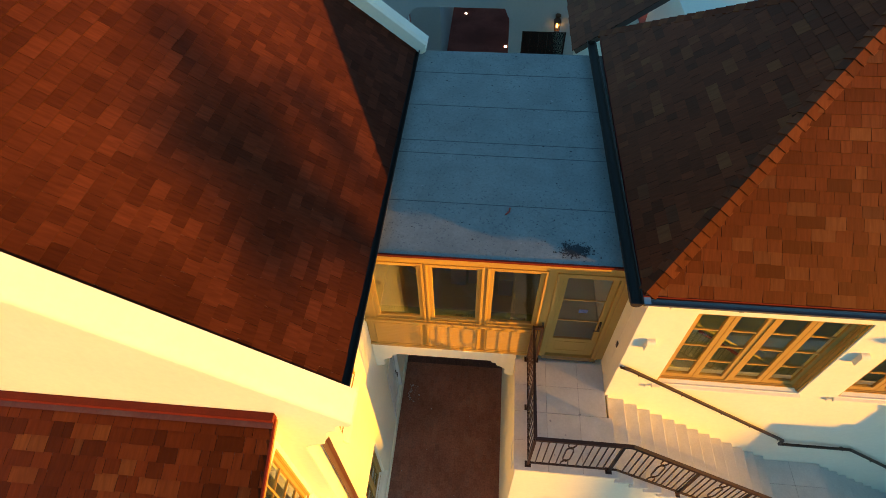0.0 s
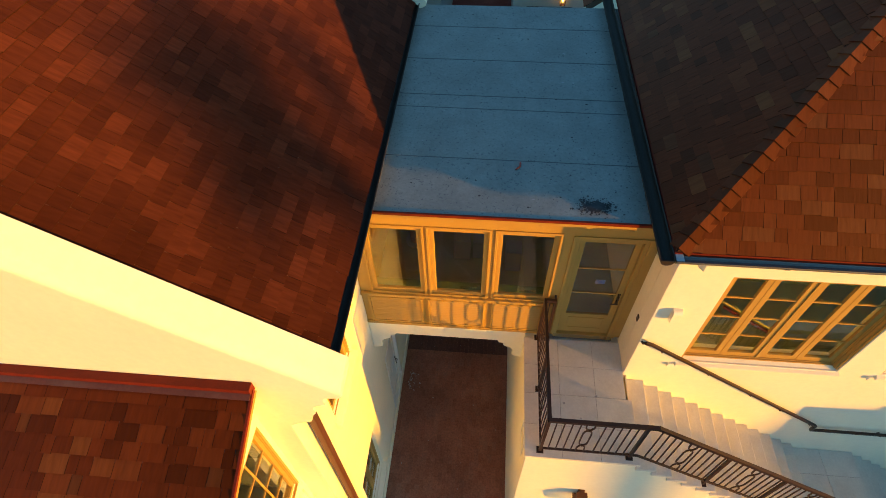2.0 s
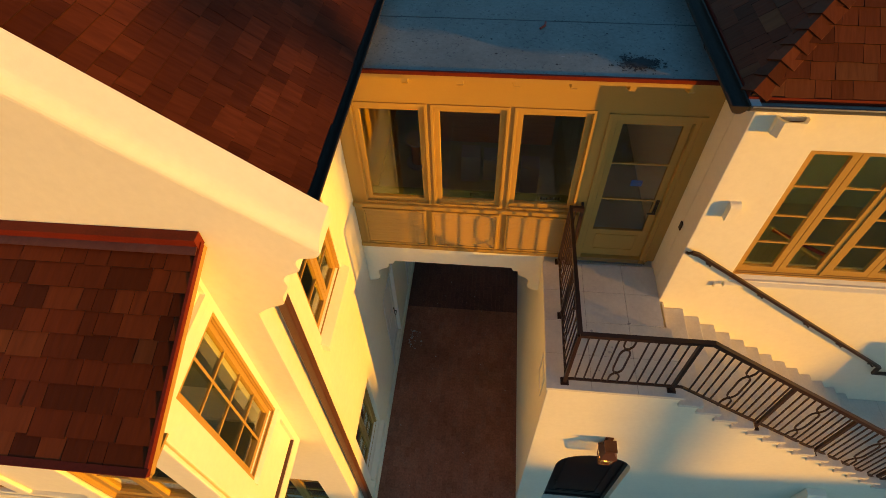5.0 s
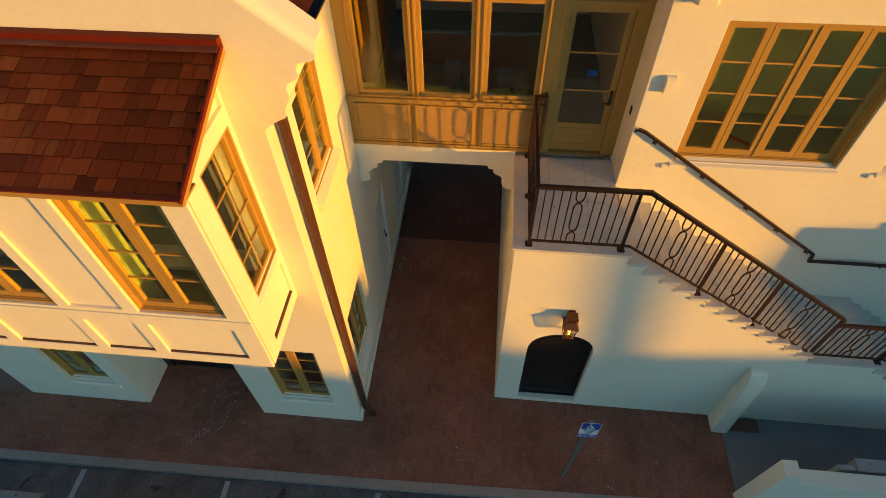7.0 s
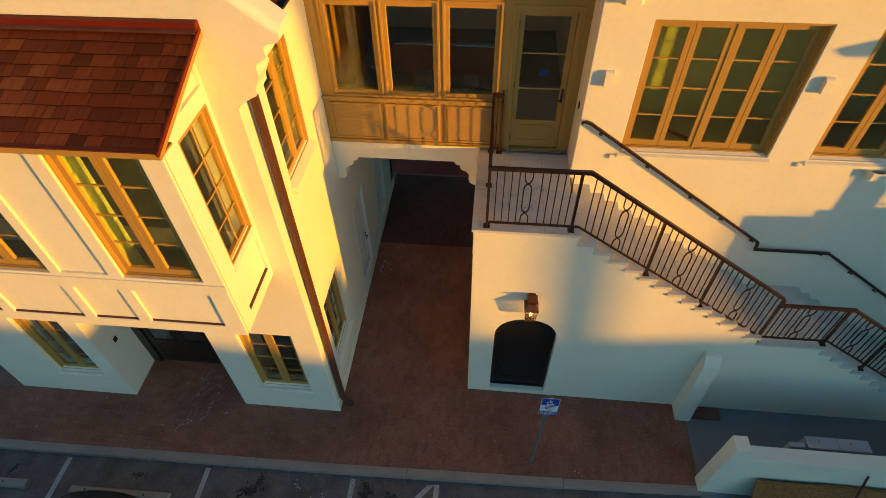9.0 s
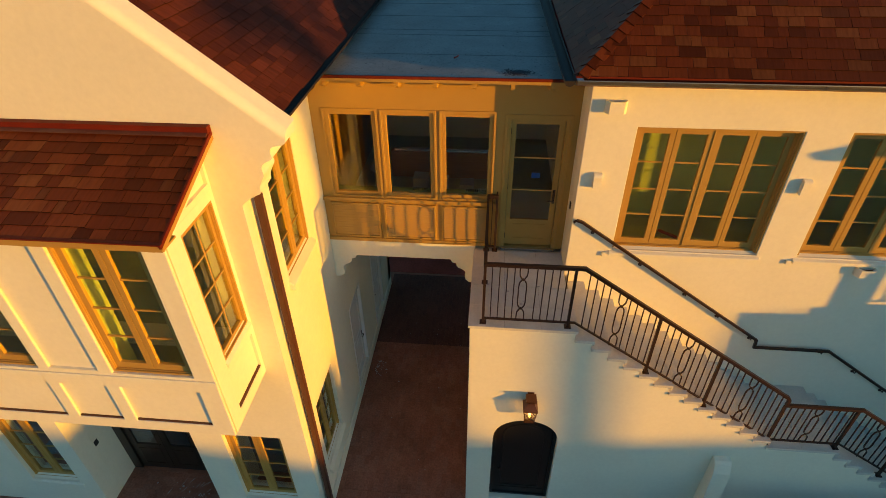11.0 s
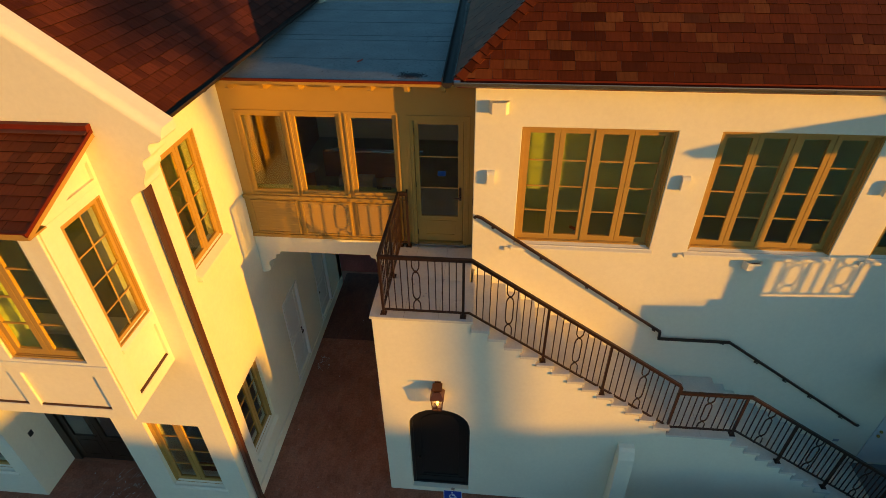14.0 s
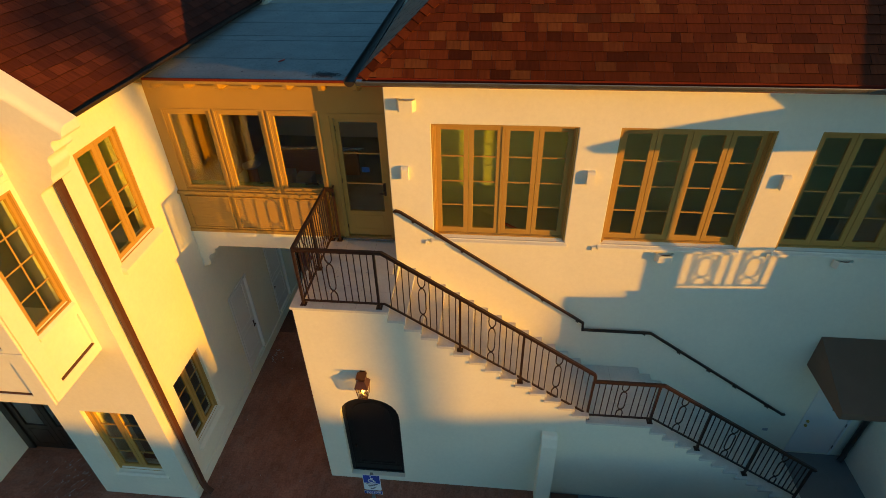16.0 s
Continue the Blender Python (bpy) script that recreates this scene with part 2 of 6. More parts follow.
GUTTER_DARK = material("black bronze gutter", (0.036, 0.025, 0.017), 0.6, metal=0.1, spread=0.2, scale=4, fine=50, spec=0.25)
IRON = material("dark brown iron", (0.042, 0.021, 0.013), 0.42, metal=0.3, spread=0.25, scale=6, fine=80, bump=0.05)
COPPER = material("brown copper", (0.15, 0.060, 0.028), 0.45, metal=0.7, spread=0.25, scale=5, fine=60)
COPPER_DARK = material("dark brown copper", (0.085, 0.03, 0.016), 0.5, metal=0.1, spread=0.25, scale=5, fine=60)
COPPER_RED = material("new red copper", (0.14, 0.016, 0.006), 0.6, spread=0.25, scale=5, fine=60, spec=0.15)
LEAD = material("red-brown flashing", (0.12, 0.034, 0.016), 0.5, metal=0.2, spread=0.25, scale=4, fine=30, stain=0.3)
BLACK_DOOR = material("black door paint", (0.012, 0.011, 0.011), 0.45, spread=0.2, scale=4)
DARK_WOOD = material("dark stained wood", (0.03, 0.02, 0.014), 0.4, spread=0.4, scale=2, fine=20, grain=(6, 6, 1))
CONCRETE = material("kerb concrete", (0.30, 0.25, 0.21), 0.85, pits=0.5, pit_scale=45, pit_color=(0.14, 0.13, 0.12), spread=0.16, scale=2, fine=40, bump=0.3, bump_scale=120, stain=0.3, stain_color=(0.15, 0.14, 0.13))
PAVING = material("grey concrete", (0.20, 0.20, 0.20), 0.85, spread=0.12, scale=1, fine=30, bump=0.2, bump_scale=120, stain=0.3, stain_color=(0.10, 0.10, 0.10))
ASPHALT = material("asphalt", (0.135, 0.112, 0.098), 0.9, spread=0.55, scale=2.2, fine=34, bump=0.6, bump_scale=150, stain=0.85, stain_color=(0.045, 0.038, 0.033), pits=0.7, pit_scale=55, pit_color=(0.05, 0.047, 0.046))
OIL = material("old oil stain", (0.03, 0.026, 0.023), 0.8, spread=0.5, scale=9, fine=60)
LINE_PAINT = material("worn white line paint", (0.38, 0.36, 0.34), 0.8, spread=0.25, scale=6, fine=60, stain=0.6, stain_color=(0.12, 0.12, 0.12), pits=0.8, pit_scale=30, pit_color=(0.12, 0.11, 0.11))
BLUE_PAINT = material("worn blue line paint", (0.075, 0.075, 0.10), 0.85, spread=0.3, scale=6, fine=60, stain=0.9, stain_color=(0.085, 0.08, 0.078), pits=0.9, pit_scale=18, pit_color=(0.085, 0.08, 0.078))
SAND = material("joint sand", (0.30, 0.13, 0.08), 0.95, spread=0.25, scale=3, fine=60)
DECK = material("roof boards", (0.12, 0.08, 0.06), 0.9, spread=0.2)
FABRIC = material("brown awning canvas", (0.145, 0.098, 0.066), 0.9, spread=0.1, scale=3, fine=120, bump=0.1, bump_scale=300)
OSB = material("strand board", (0.25, 0.105, 0.024), 0.8, spread=0.8, scale=17, fine=44, grain=(1, 1.7, 1.7), pits=0.6, pit_scale=22, pit_color=(0.07, 0.032, 0.01))
TIMBER = material("raw timber", (0.34, 0.19, 0.085), 0.75, spread=0.25, scale=4, fine=40, grain=(1, 8, 8))
DARK_CLAY = material("dark brown clay", (0.17, 0.07, 0.04), 0.85, spread=0.2, scale=4)
DARK_TAN = material("bare brown board", (0.22, 0.115, 0.05), 0.8, spread=0.2, scale=2, fine=20)
FLOORING = material("dusty floor", (0.33, 0.35, 0.23), 0.6, spread=0.25, scale=2)
BOX_METAL = material("pale grey metal", (0.33, 0.34, 0.345), 0.5, spread=0.06)
CAR_PAINT = material("black car paint", (0.010, 0.008, 0.008), 0.35, spread=0.1, spec=0.25)
RUBBER = material("black rubber", (0.015, 0.015, 0.015), 0.8)
CHROME = material("bright metal", (0.6, 0.6, 0.6), 0.2, metal=1.0)
AMBER = material("amber lamp lens", (0.6, 0.2, 0.02), 0.2)
LENS = material("clear lamp lens", (0.22, 0.21, 0.19), 0.1)
BLUE = material("blue sign sheet", (0.01, 0.045, 0.36), 0.35, spread=0.05)
SIGN_WHITE = material("white sign sheet", (0.8, 0.8, 0.8), 0.4, spread=0.03)
GLASS_INK = material("black glass print", (0.004, 0.004, 0.004), 0.9, spec=0.0)
SILL_BOARD = material("green sill board", (0.115, 0.155, 0.05), 0.5, spread=0.12, scale=6)
SIGN_INK = material("dark sign print", (0.03, 0.03, 0.05), 0.5)
GALV = material("galvanised post", (0.20, 0.23, 0.22), 0.5, metal=0.5, spread=0.15, scale=8)
BRASS = material("brass", (0.45, 0.32, 0.08), 0.35, metal=0.9)
TAPE = material("blue tape", (0.02, 0.12, 0.5), 0.5)
RED_BOARD = material("red painted rail", (0.35, 0.045, 0.025), 0.5)
LEAF = material("green leaf", (0.05, 0.075, 0.025), 0.6, spread=0.4, scale=3)
BARK = material("tree bark", (0.13, 0.10, 0.075), 0.9, spread=0.3, scale=4, bump=0.4, bump_scale=30)
GLASS = glass_material("greenish window glass")
CLEAR = glass_material("clear glass", (0.95, 0.95, 0.92))
CLEAR.node_tree.nodes["Principled BSDF"].inputs["Alpha"].default_value = 0.35
FLAME = glow_material("flame", (1.0, 0.38, 0.05), 13.0)
CEDAR = Vector((0.100, 0.0205, 0.0062))
CEDAR_TONES = [(0.0, CEDAR * 0.35), (0.1, CEDAR * 0.6), (0.26, CEDAR * 0.85), (0.45, CEDAR * 1.0), (0.58, CEDAR * 0.72), (0.74, CEDAR * 1.15), (0.88, (0.125, 0.032, 0.010)), (0.95, (0.17, 0.056, 0.017)), (1.0, (0.05, 0.017, 0.008))]
SHINGLE = piece_material("cedar shingle", CEDAR_TONES, 0.66, 0.35, (28, 4, 4), 0.25, 0.45, spec=0.7, tint=(1.0, 0.22, 0.045))
OLD = Vector((0.063, 0.0168, 0.0085))
OLD_TONES = [(0.0, OLD * 0.6), (0.2, OLD * 0.8), (0.45, OLD * 1.0), (0.6, OLD * 0.75), (0.8, OLD * 1.15), (0.95, OLD * 1.3), (1.0, OLD * 0.6)]
SHINGLE_OLD = piece_material("old cedar shingle", OLD_TONES, 0.7, 0.35, (28, 4, 4), 0.25, 0.45, spec=0.12, tint=(1.0, 0.3, 0.1))
# darker colour for every shingle face but the top
DARK_BUTT = material("dark shingle butts and sides", (0.030, 0.011, 0.007), 0.9, spread=0.3, scale=5, fine=40, spec=0.1)
PAVER = piece_material("brown clay paver", [(0.0, (0.284, 0.126, 0.078)), (0.35, (0.311, 0.139, 0.089)), (0.7, (0.332, 0.152, 0.097)), (0.9, (0.306, 0.151, 0.102)), (1.0, (0.271, 0.128, 0.084))], 0.85, 0.4, (25, 25, 25), 0.22, 0.8)
PAVER_DARK = piece_material("dark clay paver", [(0.0, (0.135, 0.066, 0.048)), (0.5, (0.15, 0.072, 0.052)), (1.0, (0.12, 0.062, 0.048))], 0.7, 0.3, (25, 25, 25), 0.2, 0.8)
# stucco tone lowered to put the courtyard's shade into its colour
SHADED_STUCCO = material("shade-toned stucco", (0.46, 0.46, 0.44), 0.9, spread=0.06, scale=1.0, fine=14, bump=0.2, bump_scale=120)


# ---- ground ----
def kerb_y(x):
    """The kerb's street side, which swings a little."""
    pts = [(-60, 0.50), (-8.5, 0.57), (-1.9, 0.66), (2.4, 0.76), (5.3, 0.86), (60, 0.86)]
    for (x0, y0), (x1, y1) in zip(pts, pts[1:]):
        if x <= x1:
            return y0 + (y1 - y0) * (x - x0) / (x1 - x0)
    return 0.82


solid("ground", slab(flat(-0.12), [rect(-400, 400, -400, 400)], 0, 0.3), ASPHALT, "dark worn asphalt car park with stains", "ground", "structure")
KX = [-40, -20, -12, -8.5, -4.2, -1.9, 2.4, 5.3]
pav = slab(flat(-0.010), [[(x, kerb_y(x) + 0.17) for x in KX] + [(5.3, 40), (-40, 40)]], 0, 0.09)
pavement = solid("pavement", pav, SAND, "brown clay brick pavement with sandy joints", "pavement", "structure")
solid("pavement_concrete", slab(flat(0.0), [[(5.303, 0.82), (40, 0.82), (40, 40), (5.303, 40)]], 0, 0.11), PAVING, "smooth grey concrete paving beside the stair", "pavement", "structure")
kerb = thing("kerb", (-2, 0.6, -0.12), "pale grey concrete kerb along the brick pavement", "kerb", kind="structure")
kx = [-40 + 3.05 * i for i in range(16)] + [5.35]
for xa, xb in zip(kx, kx[1:]):
    if xb - xa < 0.3:
        continue
    sub = [xa + 0.004] + [x for x in KX if xa + 0.05 < x < xb - 0.05] + [xb - 0.004]
    part("kerbstone", slab(flat(0.004), [[(x, kerb_y(x)) for x in sub] + [(x, kerb_y(x) + 0.17) for x in sub[::-1]]], 0, 0.13), CONCRETE, kerb, bevel=0.02)
for x, xo in ((-10.2, 0), (-7.27, 0), (-4.35, 0), (-1.40, 0)):
    solid("parking_line", slab(flat(-0.116), [[(x - 0.05, kerb_y(x) - 0.06), (x + 0.05, kerb_y(x) - 0.06), (x + 0.04, -5.0), (x - 0.06, -5.0)]], 0, 0.004), LINE_PAINT, "worn white parking line on the asphalt", "road marking", "structure", group="parking lines")
solid("parking_line", slab(flat(-0.116), [[(0.08, 0.62), (0.20, 0.62), (-1.33, -1.13), (-1.42, -1.06)]], 0, 0.004), LINE_PAINT, "worn white diagonal line on the asphalt", "road marking", "structure", group="parking lines")
solid("parking_line", slab(flat(-0.116), [rect(0.205, 0.31, -4, 0.64)], 0, 0.004), LINE_PAINT, "worn white parking line on the asphalt", "road marking", "structure", group="parking lines")
solid("parking_line", slab(flat(-0.116), [rect(3.82, 3.95, -4, 0.70)], 0, 0.003), BLUE_PAINT, "worn blue parking line on the asphalt", "road marking", "structure", group="parking lines")
solid("parking_line", slab(flat(-0.116), [rect(0.33, 0.47, -4, 0.62)], 0, 0.003), BLUE_PAINT, "worn blue parking line on the asphalt", "road marking", "structure", group="parking lines")
solid("parking_line", slab(flat(-0.116), [rect(3.98, 4.09, -4, 0.72)], 0, 0.004), LINE_PAINT, "worn white parking line on the asphalt", "road marking", "structure", group="parking lines")


# ---- walls of the left house ----
XL, YL = -1.97, 1.94          # its side wall and gable wall
XM, YM = 2.27, 4.10           # the long house's corner and front
XS, YS = 0.73, 2.70           # the stair block's side and front
YB = 4.735                    # the bridge's front
RIDGE_X = -5.55


def gable_top(x):
    return 8.45 + 0.81 * (-1.38 - x) if x >= RIDGE_X else gable_top(2 * RIDGE_X - x)


knee = [(-1.97, 7.42), (-1.88, 7.50), (-1.78, 7.56), (-1.71, 7.60), (-1.70, 7.68), (-1.66, 7.76), (-1.62, 7.84), (-1.63, 7.92), (-1.60, 7.98), (-1.53, 8.02), (-1.48, 8.06),
        (-1.49, 8.13), (-1.46, 8.19), (-1.38, 8.21), (-1.33, 8.22), (-1.30, 8.245), (-1.29, gable_top(-1.29) - 0.11)]


def rounded(pts, n=4):
    """A smooth line through points."""
    out = []
    for i in range(len(pts) - 1):
        p0, p1, p2, p3 = (Vector(pts[max(0, min(len(pts) - 1, j))]) for j in (i - 1, i, i + 1, i + 2))
        for k in range(n):
            t = k / n
            out.append(tuple(0.5 * (2 * p1 + (p2 - p0) * t + (2 * p0 - 5 * p1 + 4 * p2 - p3) * t * t + (3 * p1 - p0 - 3 * p2 + p3) * t ** 3)))
    return out + [pts[-1]]


knee = rounded(knee[:-1]) + knee[-1:]
mirror = [(2 * RIDGE_X - x, z) for x, z in knee[::-1]]
gable = [(-9.13, 0), (-6.49, 0), (-6.49, 3.35), (-4.02, 3.35), (-4.02, 0), (-1.97, 0)] + knee + [(RIDGE_X, gable_top(RIDGE_X) - 0.11)] + mirror
holes = [rect(-3.45, -2.41, 0.80, 2.78), rect(-7.83, -6.83, 0.80, 2.74), rect(-8.5, -2.62, 5.0, 7.70)]
gbm = slab(face_y(YL), [gable] + holes, 0, 0.36)
solid("wall_gable", gbm, STUCCO, "white stucco gable wall with rounded coping and scrolled kneeler", "wall", "structure", bevel=0.003)


coping = thing("gable_coping", (-3, 2, 8.4), "rounded white stucco coping on the gable", "coping", kind="structure")
for s in (1, -1):
    f = (lambda x: x) if s > 0 else (lambda x: 2 * RIDGE_X - x)
    arc = [(0.13 - 0.13 * math.cos(k), -0.11 + 0.11 * math.sin(k)) for k in [math.pi / 2 * i / 8 for i in range(9)]]
    bm = sweep(arc + [(0.36, 0.0), (0.36, -0.11)], (f(-1.285), YL, gable_top(-1.285)), (f(RIDGE_X), YL, gable_top(RIDGE_X)), (0, 1, 0), (0, 0, 1))
    part("coping_slope", bm, STUCCO, coping, bevel=0.045)
rear = thing("rear_coping", (-3, 9.3, 8.4), "rounded white stucco coping at the rear gable", "coping", kind="structure")
for s in (1, -1):
    f = (lambda x: x) if s > 0 else (lambda x: 2 * RIDGE_X - x)
    up = Vector((0.629 * s, 0, 0.777))
    part("coping_slope", sweep([(0, -0.2), (0, 0.0), (0.05, 0.04), (0.28, 0.04), (0.33, -0.02), (0.33, -0.3)], (f(-1.28), 9.13, gable_top(-1.28) + 0.10), (f(RIDGE_X), 9.13, gable_top(RIDGE_X) + 0.10), (0, 1, 0), up), STUCCO, rear)

side_holes = [rect(2.73, 3.77, 5.66, 7.61), rect(2.62, 3.64, 0.92, 2.80), rect(5.15, 6.15, 0.30, 2.78), rect(7.32, 8.32, 0.30, 2.78)]
solid("wall_side", slab(face_x(XL), [rect(YL + 0.362, 9.5, 0, 8.265)] + side_holes, 0, 0.30), STUCCO, "white stucco side wall of the gabled house", "wall", "structure", bevel=0.012)
rear_gable = [(-9.13, 0), (-1.97, 0), (-1.97, 7.9), (-1.3, 8.3), (-1.3, 8.38), (RIDGE_X, gable_top(RIDGE_X) - 0.1), (2 * RIDGE_X + 1.3, 8.38), (-9.13, 7.9)]
solid("wall_rear", slab(face_y(9.2), [rear_gable], 0, 0.3), STUCCO, "white stucco rear gable wall", "wall", "structure")
solid("wall_west", mbox(face_nx(-9.13), 2.0, 9.5, 3.4, 8.2, 0, 0.3), STUCCO, "white stucco far side wall", "wall", "structure")
solid("plinth_side", slab(face_x(XL + 0.035), [rect(YL, 9.4, 0, 0.28)], 0, 0.034), STUCCO, "low white stucco plinth along the side wall", "plinth", "structure", bevel=0.01)

# floors and rooms inside the houses
solid("floor_left_house", box(-8.8, -2.28, 2.28, 9.2, 4.70, 4.92), FLOORING, "bare brown upper floor", "floor", "structure")
solid("ceiling_left_house", box(-8.8, -2.28, 2.28, 9.2, 8.0, 8.10), STUCCO_INNER, "plain upper ceiling", "ceiling", "structure")
solid("wall_room", box(-8.8, -2.28, 5.6, 5.7, 4.92, 8.0), STUCCO_INNER, "plain pale green board partition", "wall", "structure")
solid("wall_shop", box(-8.8, -2.28, 4.6, 4.7, 0, 4.7), PAVING, "plain board partition", "wall", "structure")
solid("floor_shop", box(-8.8, -2.28, 2.96, 4.6, -0.02, 0.03), PAVING, "bare ground floor", "floor", "structure")

# ---- recessed shop entrance in the gable wall ----
solid("entrance_reveal", slab(face_x(-6.49), [rect(2.302, 2.95, 0, 3.35)], 0, 0.3), STUCCO, "white stucco entrance reveal", "wall", "structure")
solid("entrance_reveal", slab(face_nx(-4.02), [rect(2.302, 2.95, 0, 3.35)], 0, 0.3), STUCCO, "white stucco entrance reveal", "wall", "structure")
solid("entrance_ceiling", box(-6.7, -3.72, 2.28, 2.95, 3.36, 3.5), STUCCO, "white stucco entrance ceiling", "ceiling", "structure")

# ---- walls of the long house ----
WIN_MAIN = [(2.98, 5.25), (5.87, 8.12), (8.74, 10.99)]
main_holes = [rect(a, b, 5.48, 7.61) for a, b in WIN_MAIN] + [rect(10.70, 11.68, 0.02, 2.15)]
solid("wall_main", slab(face_y(YM), [rect(XM, 30, 0, 8.30)] + main_holes, 0, 0.34), STUCCO, "long white stucco wall above the stair", "wall", "structure", bevel=0.012)
solid("wall_return", slab(face_nx(XM), [rect(YM + 0.34, 9.7, 0, 8.30)], 0, 0.3), STUCCO, "white stucco return wall beside the bridge door", "wall", "structure")
solid("wall_main_rear", box(XM, 30, 9.6, 9.9, 0, 8.3), STUCCO, "plain white rear wall", "wall", "structure")
solid("wall_main_end", box(14.7, 15, 4.45, 9.6, 0, 8.3), STUCCO, "plain white end wall", "wall", "structure")
solid("floor_main", box(2.58, 14.69, 4.45, 9.6, 4.80, 4.95), FLOORING, "bare brown upper floor", "floor", "structure")
solid("ceiling_main", box(2.58, 14.69, 4.45, 9.6, 8.05, 8.15), STUCCO_INNER, "plain ceiling", "ceiling", "structure")
solid("wall_hall", box(2.58, 14.69, 6.1, 6.2, 4.95, 8.05), STUCCO_INNER, "plain pale green board partition", "wall", "structure")
solid("wall_east", slab(face_nx(11.95), [rect(0.95, YM - 0.003, 0, 4.485)], 0, 0.3), STUCCO, "white stucco wall beside the service door", "wall", "structure")

# ---- bridge and passage ----
scroll = [(0.0, 0.0), (0.0, -0.54), (0.10, -0.52), (0.17, -0.47), (0.19, -0.40), (0.17, -0.34), (0.18, -0.28), (0.24, -0.22), (0.31, -0.19), (0.35, -0.14), (0.355, -0.08), (0.43, -0.07), (0.46, 0.0)]
beam = [(XL, 4.98), (XL, 4.62 - 0.54)] + [(XL + a, 4.62 + b) for a, b in scroll[2:]] + [(XS - a, 4.62 + b) for a, b in scroll[:1:-1]] + [(XS, 4.62 - 0.54), (XS, 4.98)]
solid("bridge_beam", slab(face_y(YB), [beam], 0, 0.36), STUCCO, "white stucco beam with scrolled corbels over the passage", "beam", "structure", bevel=0.012)
solid("ceiling_passage", box(XL, XS, YB + 0.36, 9.5, 4.62, 4.80), STUCCO, "white passage ceiling", "ceiling", "structure")
solid("floor_bridge", box(XL, XM, YB + 0.16, 9.5, 4.81, 4.98), FLOORING, "bare brown bridge floor", "floor", "structure")
solid("wall_bridge_lining", box(XL + 0.002, XL + 0.03, YB + 0.165, 9.29, 4.985, 8.0), DARK_TAN, "bare brown board lining of the bridge room", "wall", "structure")
solid("wall_bridge_rear", box(XL, XM, 9.3, 9.5, 4.99, 8.0), STUCCO, "plain rear wall of the bridge room", "wall", "structure")
solid("wall_passage", slab(face_nx(XS), [rect(YS + 0.005, 9.6, 0, 4.90)], 0, 0.3), STUCCO, "white stucco passage wall", "wall", "structure")
BRIDGE_WIN = [(-1.77, -0.91), (-0.835, 0.025), (0.115, 0.975)]
bridge_holes = [rect(a, b, 5.93, 7.505) for a, b in BRIDGE_WIN] + [rect(1.17, 2.14, 4.99, 7.46)]
solid("wall_bridge", slab(face_y(YB), [rect(XL + 0.002, XM - 0.002, 4.982, 8.085)] + bridge_holes, 0, 0.16), TRIM, "tan painted timber front of the bridge room", "wall", "structure")

# ---- stair block ----
RISER, TREAD = 0.1779, 0.272
NOSE = [2.33 + TREAD * i for i in range(14)]
LOW = [7.04 + 0.266 * i for i in range(14)]
ZMID = 4.95 - 14 * RISER
profile = [(XS + 0.004, 0), (XS + 0.004, 4.90), (NOSE[0], 4.90)]
for i in range(13):
    z = 4.95 - RISER * (i + 1) - 0.05
    profile += [(NOSE[i], z), (NOSE[i + 1], z)]
profile += [(NOSE[13], ZMID - 0.05), (LOW[0], ZMID - 0.05)]
RL = ZMID / 14
for i in range(13):
    z = ZMID - RL * (i + 1) - 0.05
    profile += [(LOW[i], z), (LOW[i + 1], z)]
profile += [(LOW[13], 0)]
arch = [(1.20, 0.14), (2.36, 0.14), (2.36, 2.12)] + [(1.78 + 0.58 * math.cos(a), 2.12 + 0.58 * math.sin(a) ** 0.85) for a in [math.pi * k / 14 for k in range(1, 14)]] + [(1.20, 2.12)]
solid("wall_stair", slab(face_y(YS), [profile, arch], 0, 0.30), STUCCO, "white stucco stair wall with an arched doorway", "wall", "structure", bevel=0.012)
solid("wall_stair_core", box(1.04, 2.6, 3.3, 3.4, 0, 2.9), BLACK_DOOR, "dark inner wall behind the arched door", "wall", "structure")
butt = [(2.34, 0), (2.697, 0), (2.697, 2.10), (2.60, 2.09), (2.55, 2.04), (2.48, 1.87)]
solid("buttress", slab(face_x(5.38), [butt], 0, 0.29), STUCCO, "sloping white stucco buttress against the stair wall", "buttress", "structure", bevel=0.008)


# ---- roofs ----
def clip(poly, edges):
    """Cuts a polygon by half planes (a, b, c): a*u + b*v <= c."""
    for a, b, c in edges:
        out = []
        for (u0, v0), (u1, v1) in zip(poly, poly[1:] + poly[:1]):
            d0, d1 = a * u0 + b * v0 - c, a * u1 + b * v1 - c
            if d0 <= 0:
                out.append((u0, v0))
            if d0 * d1 < 0:
                k = d0 / (d0 - d1)
                out.append((u0 + (u1 - u0) * k, v0 + (v1 - v0) * k))
        poly = out
        if len(poly) < 3:
            return []
    return poly


def wedge(poly, v0, length, thick):
    """Verts and faces of one shingle, thick at its lower edge."""
    n = len(poly)
    vs = [(u, v, 0.001) for u, v in poly] + [(u, v, 0.002 + thick * max(0.05, 1 - (v - v0) / length)) for u, v in poly]
    fs = [tuple(range(n, 2 * n))] + [(i, (i + 1) % n, n + (i + 1) % n, n + i) for i in range(n)]
    return vs, fs


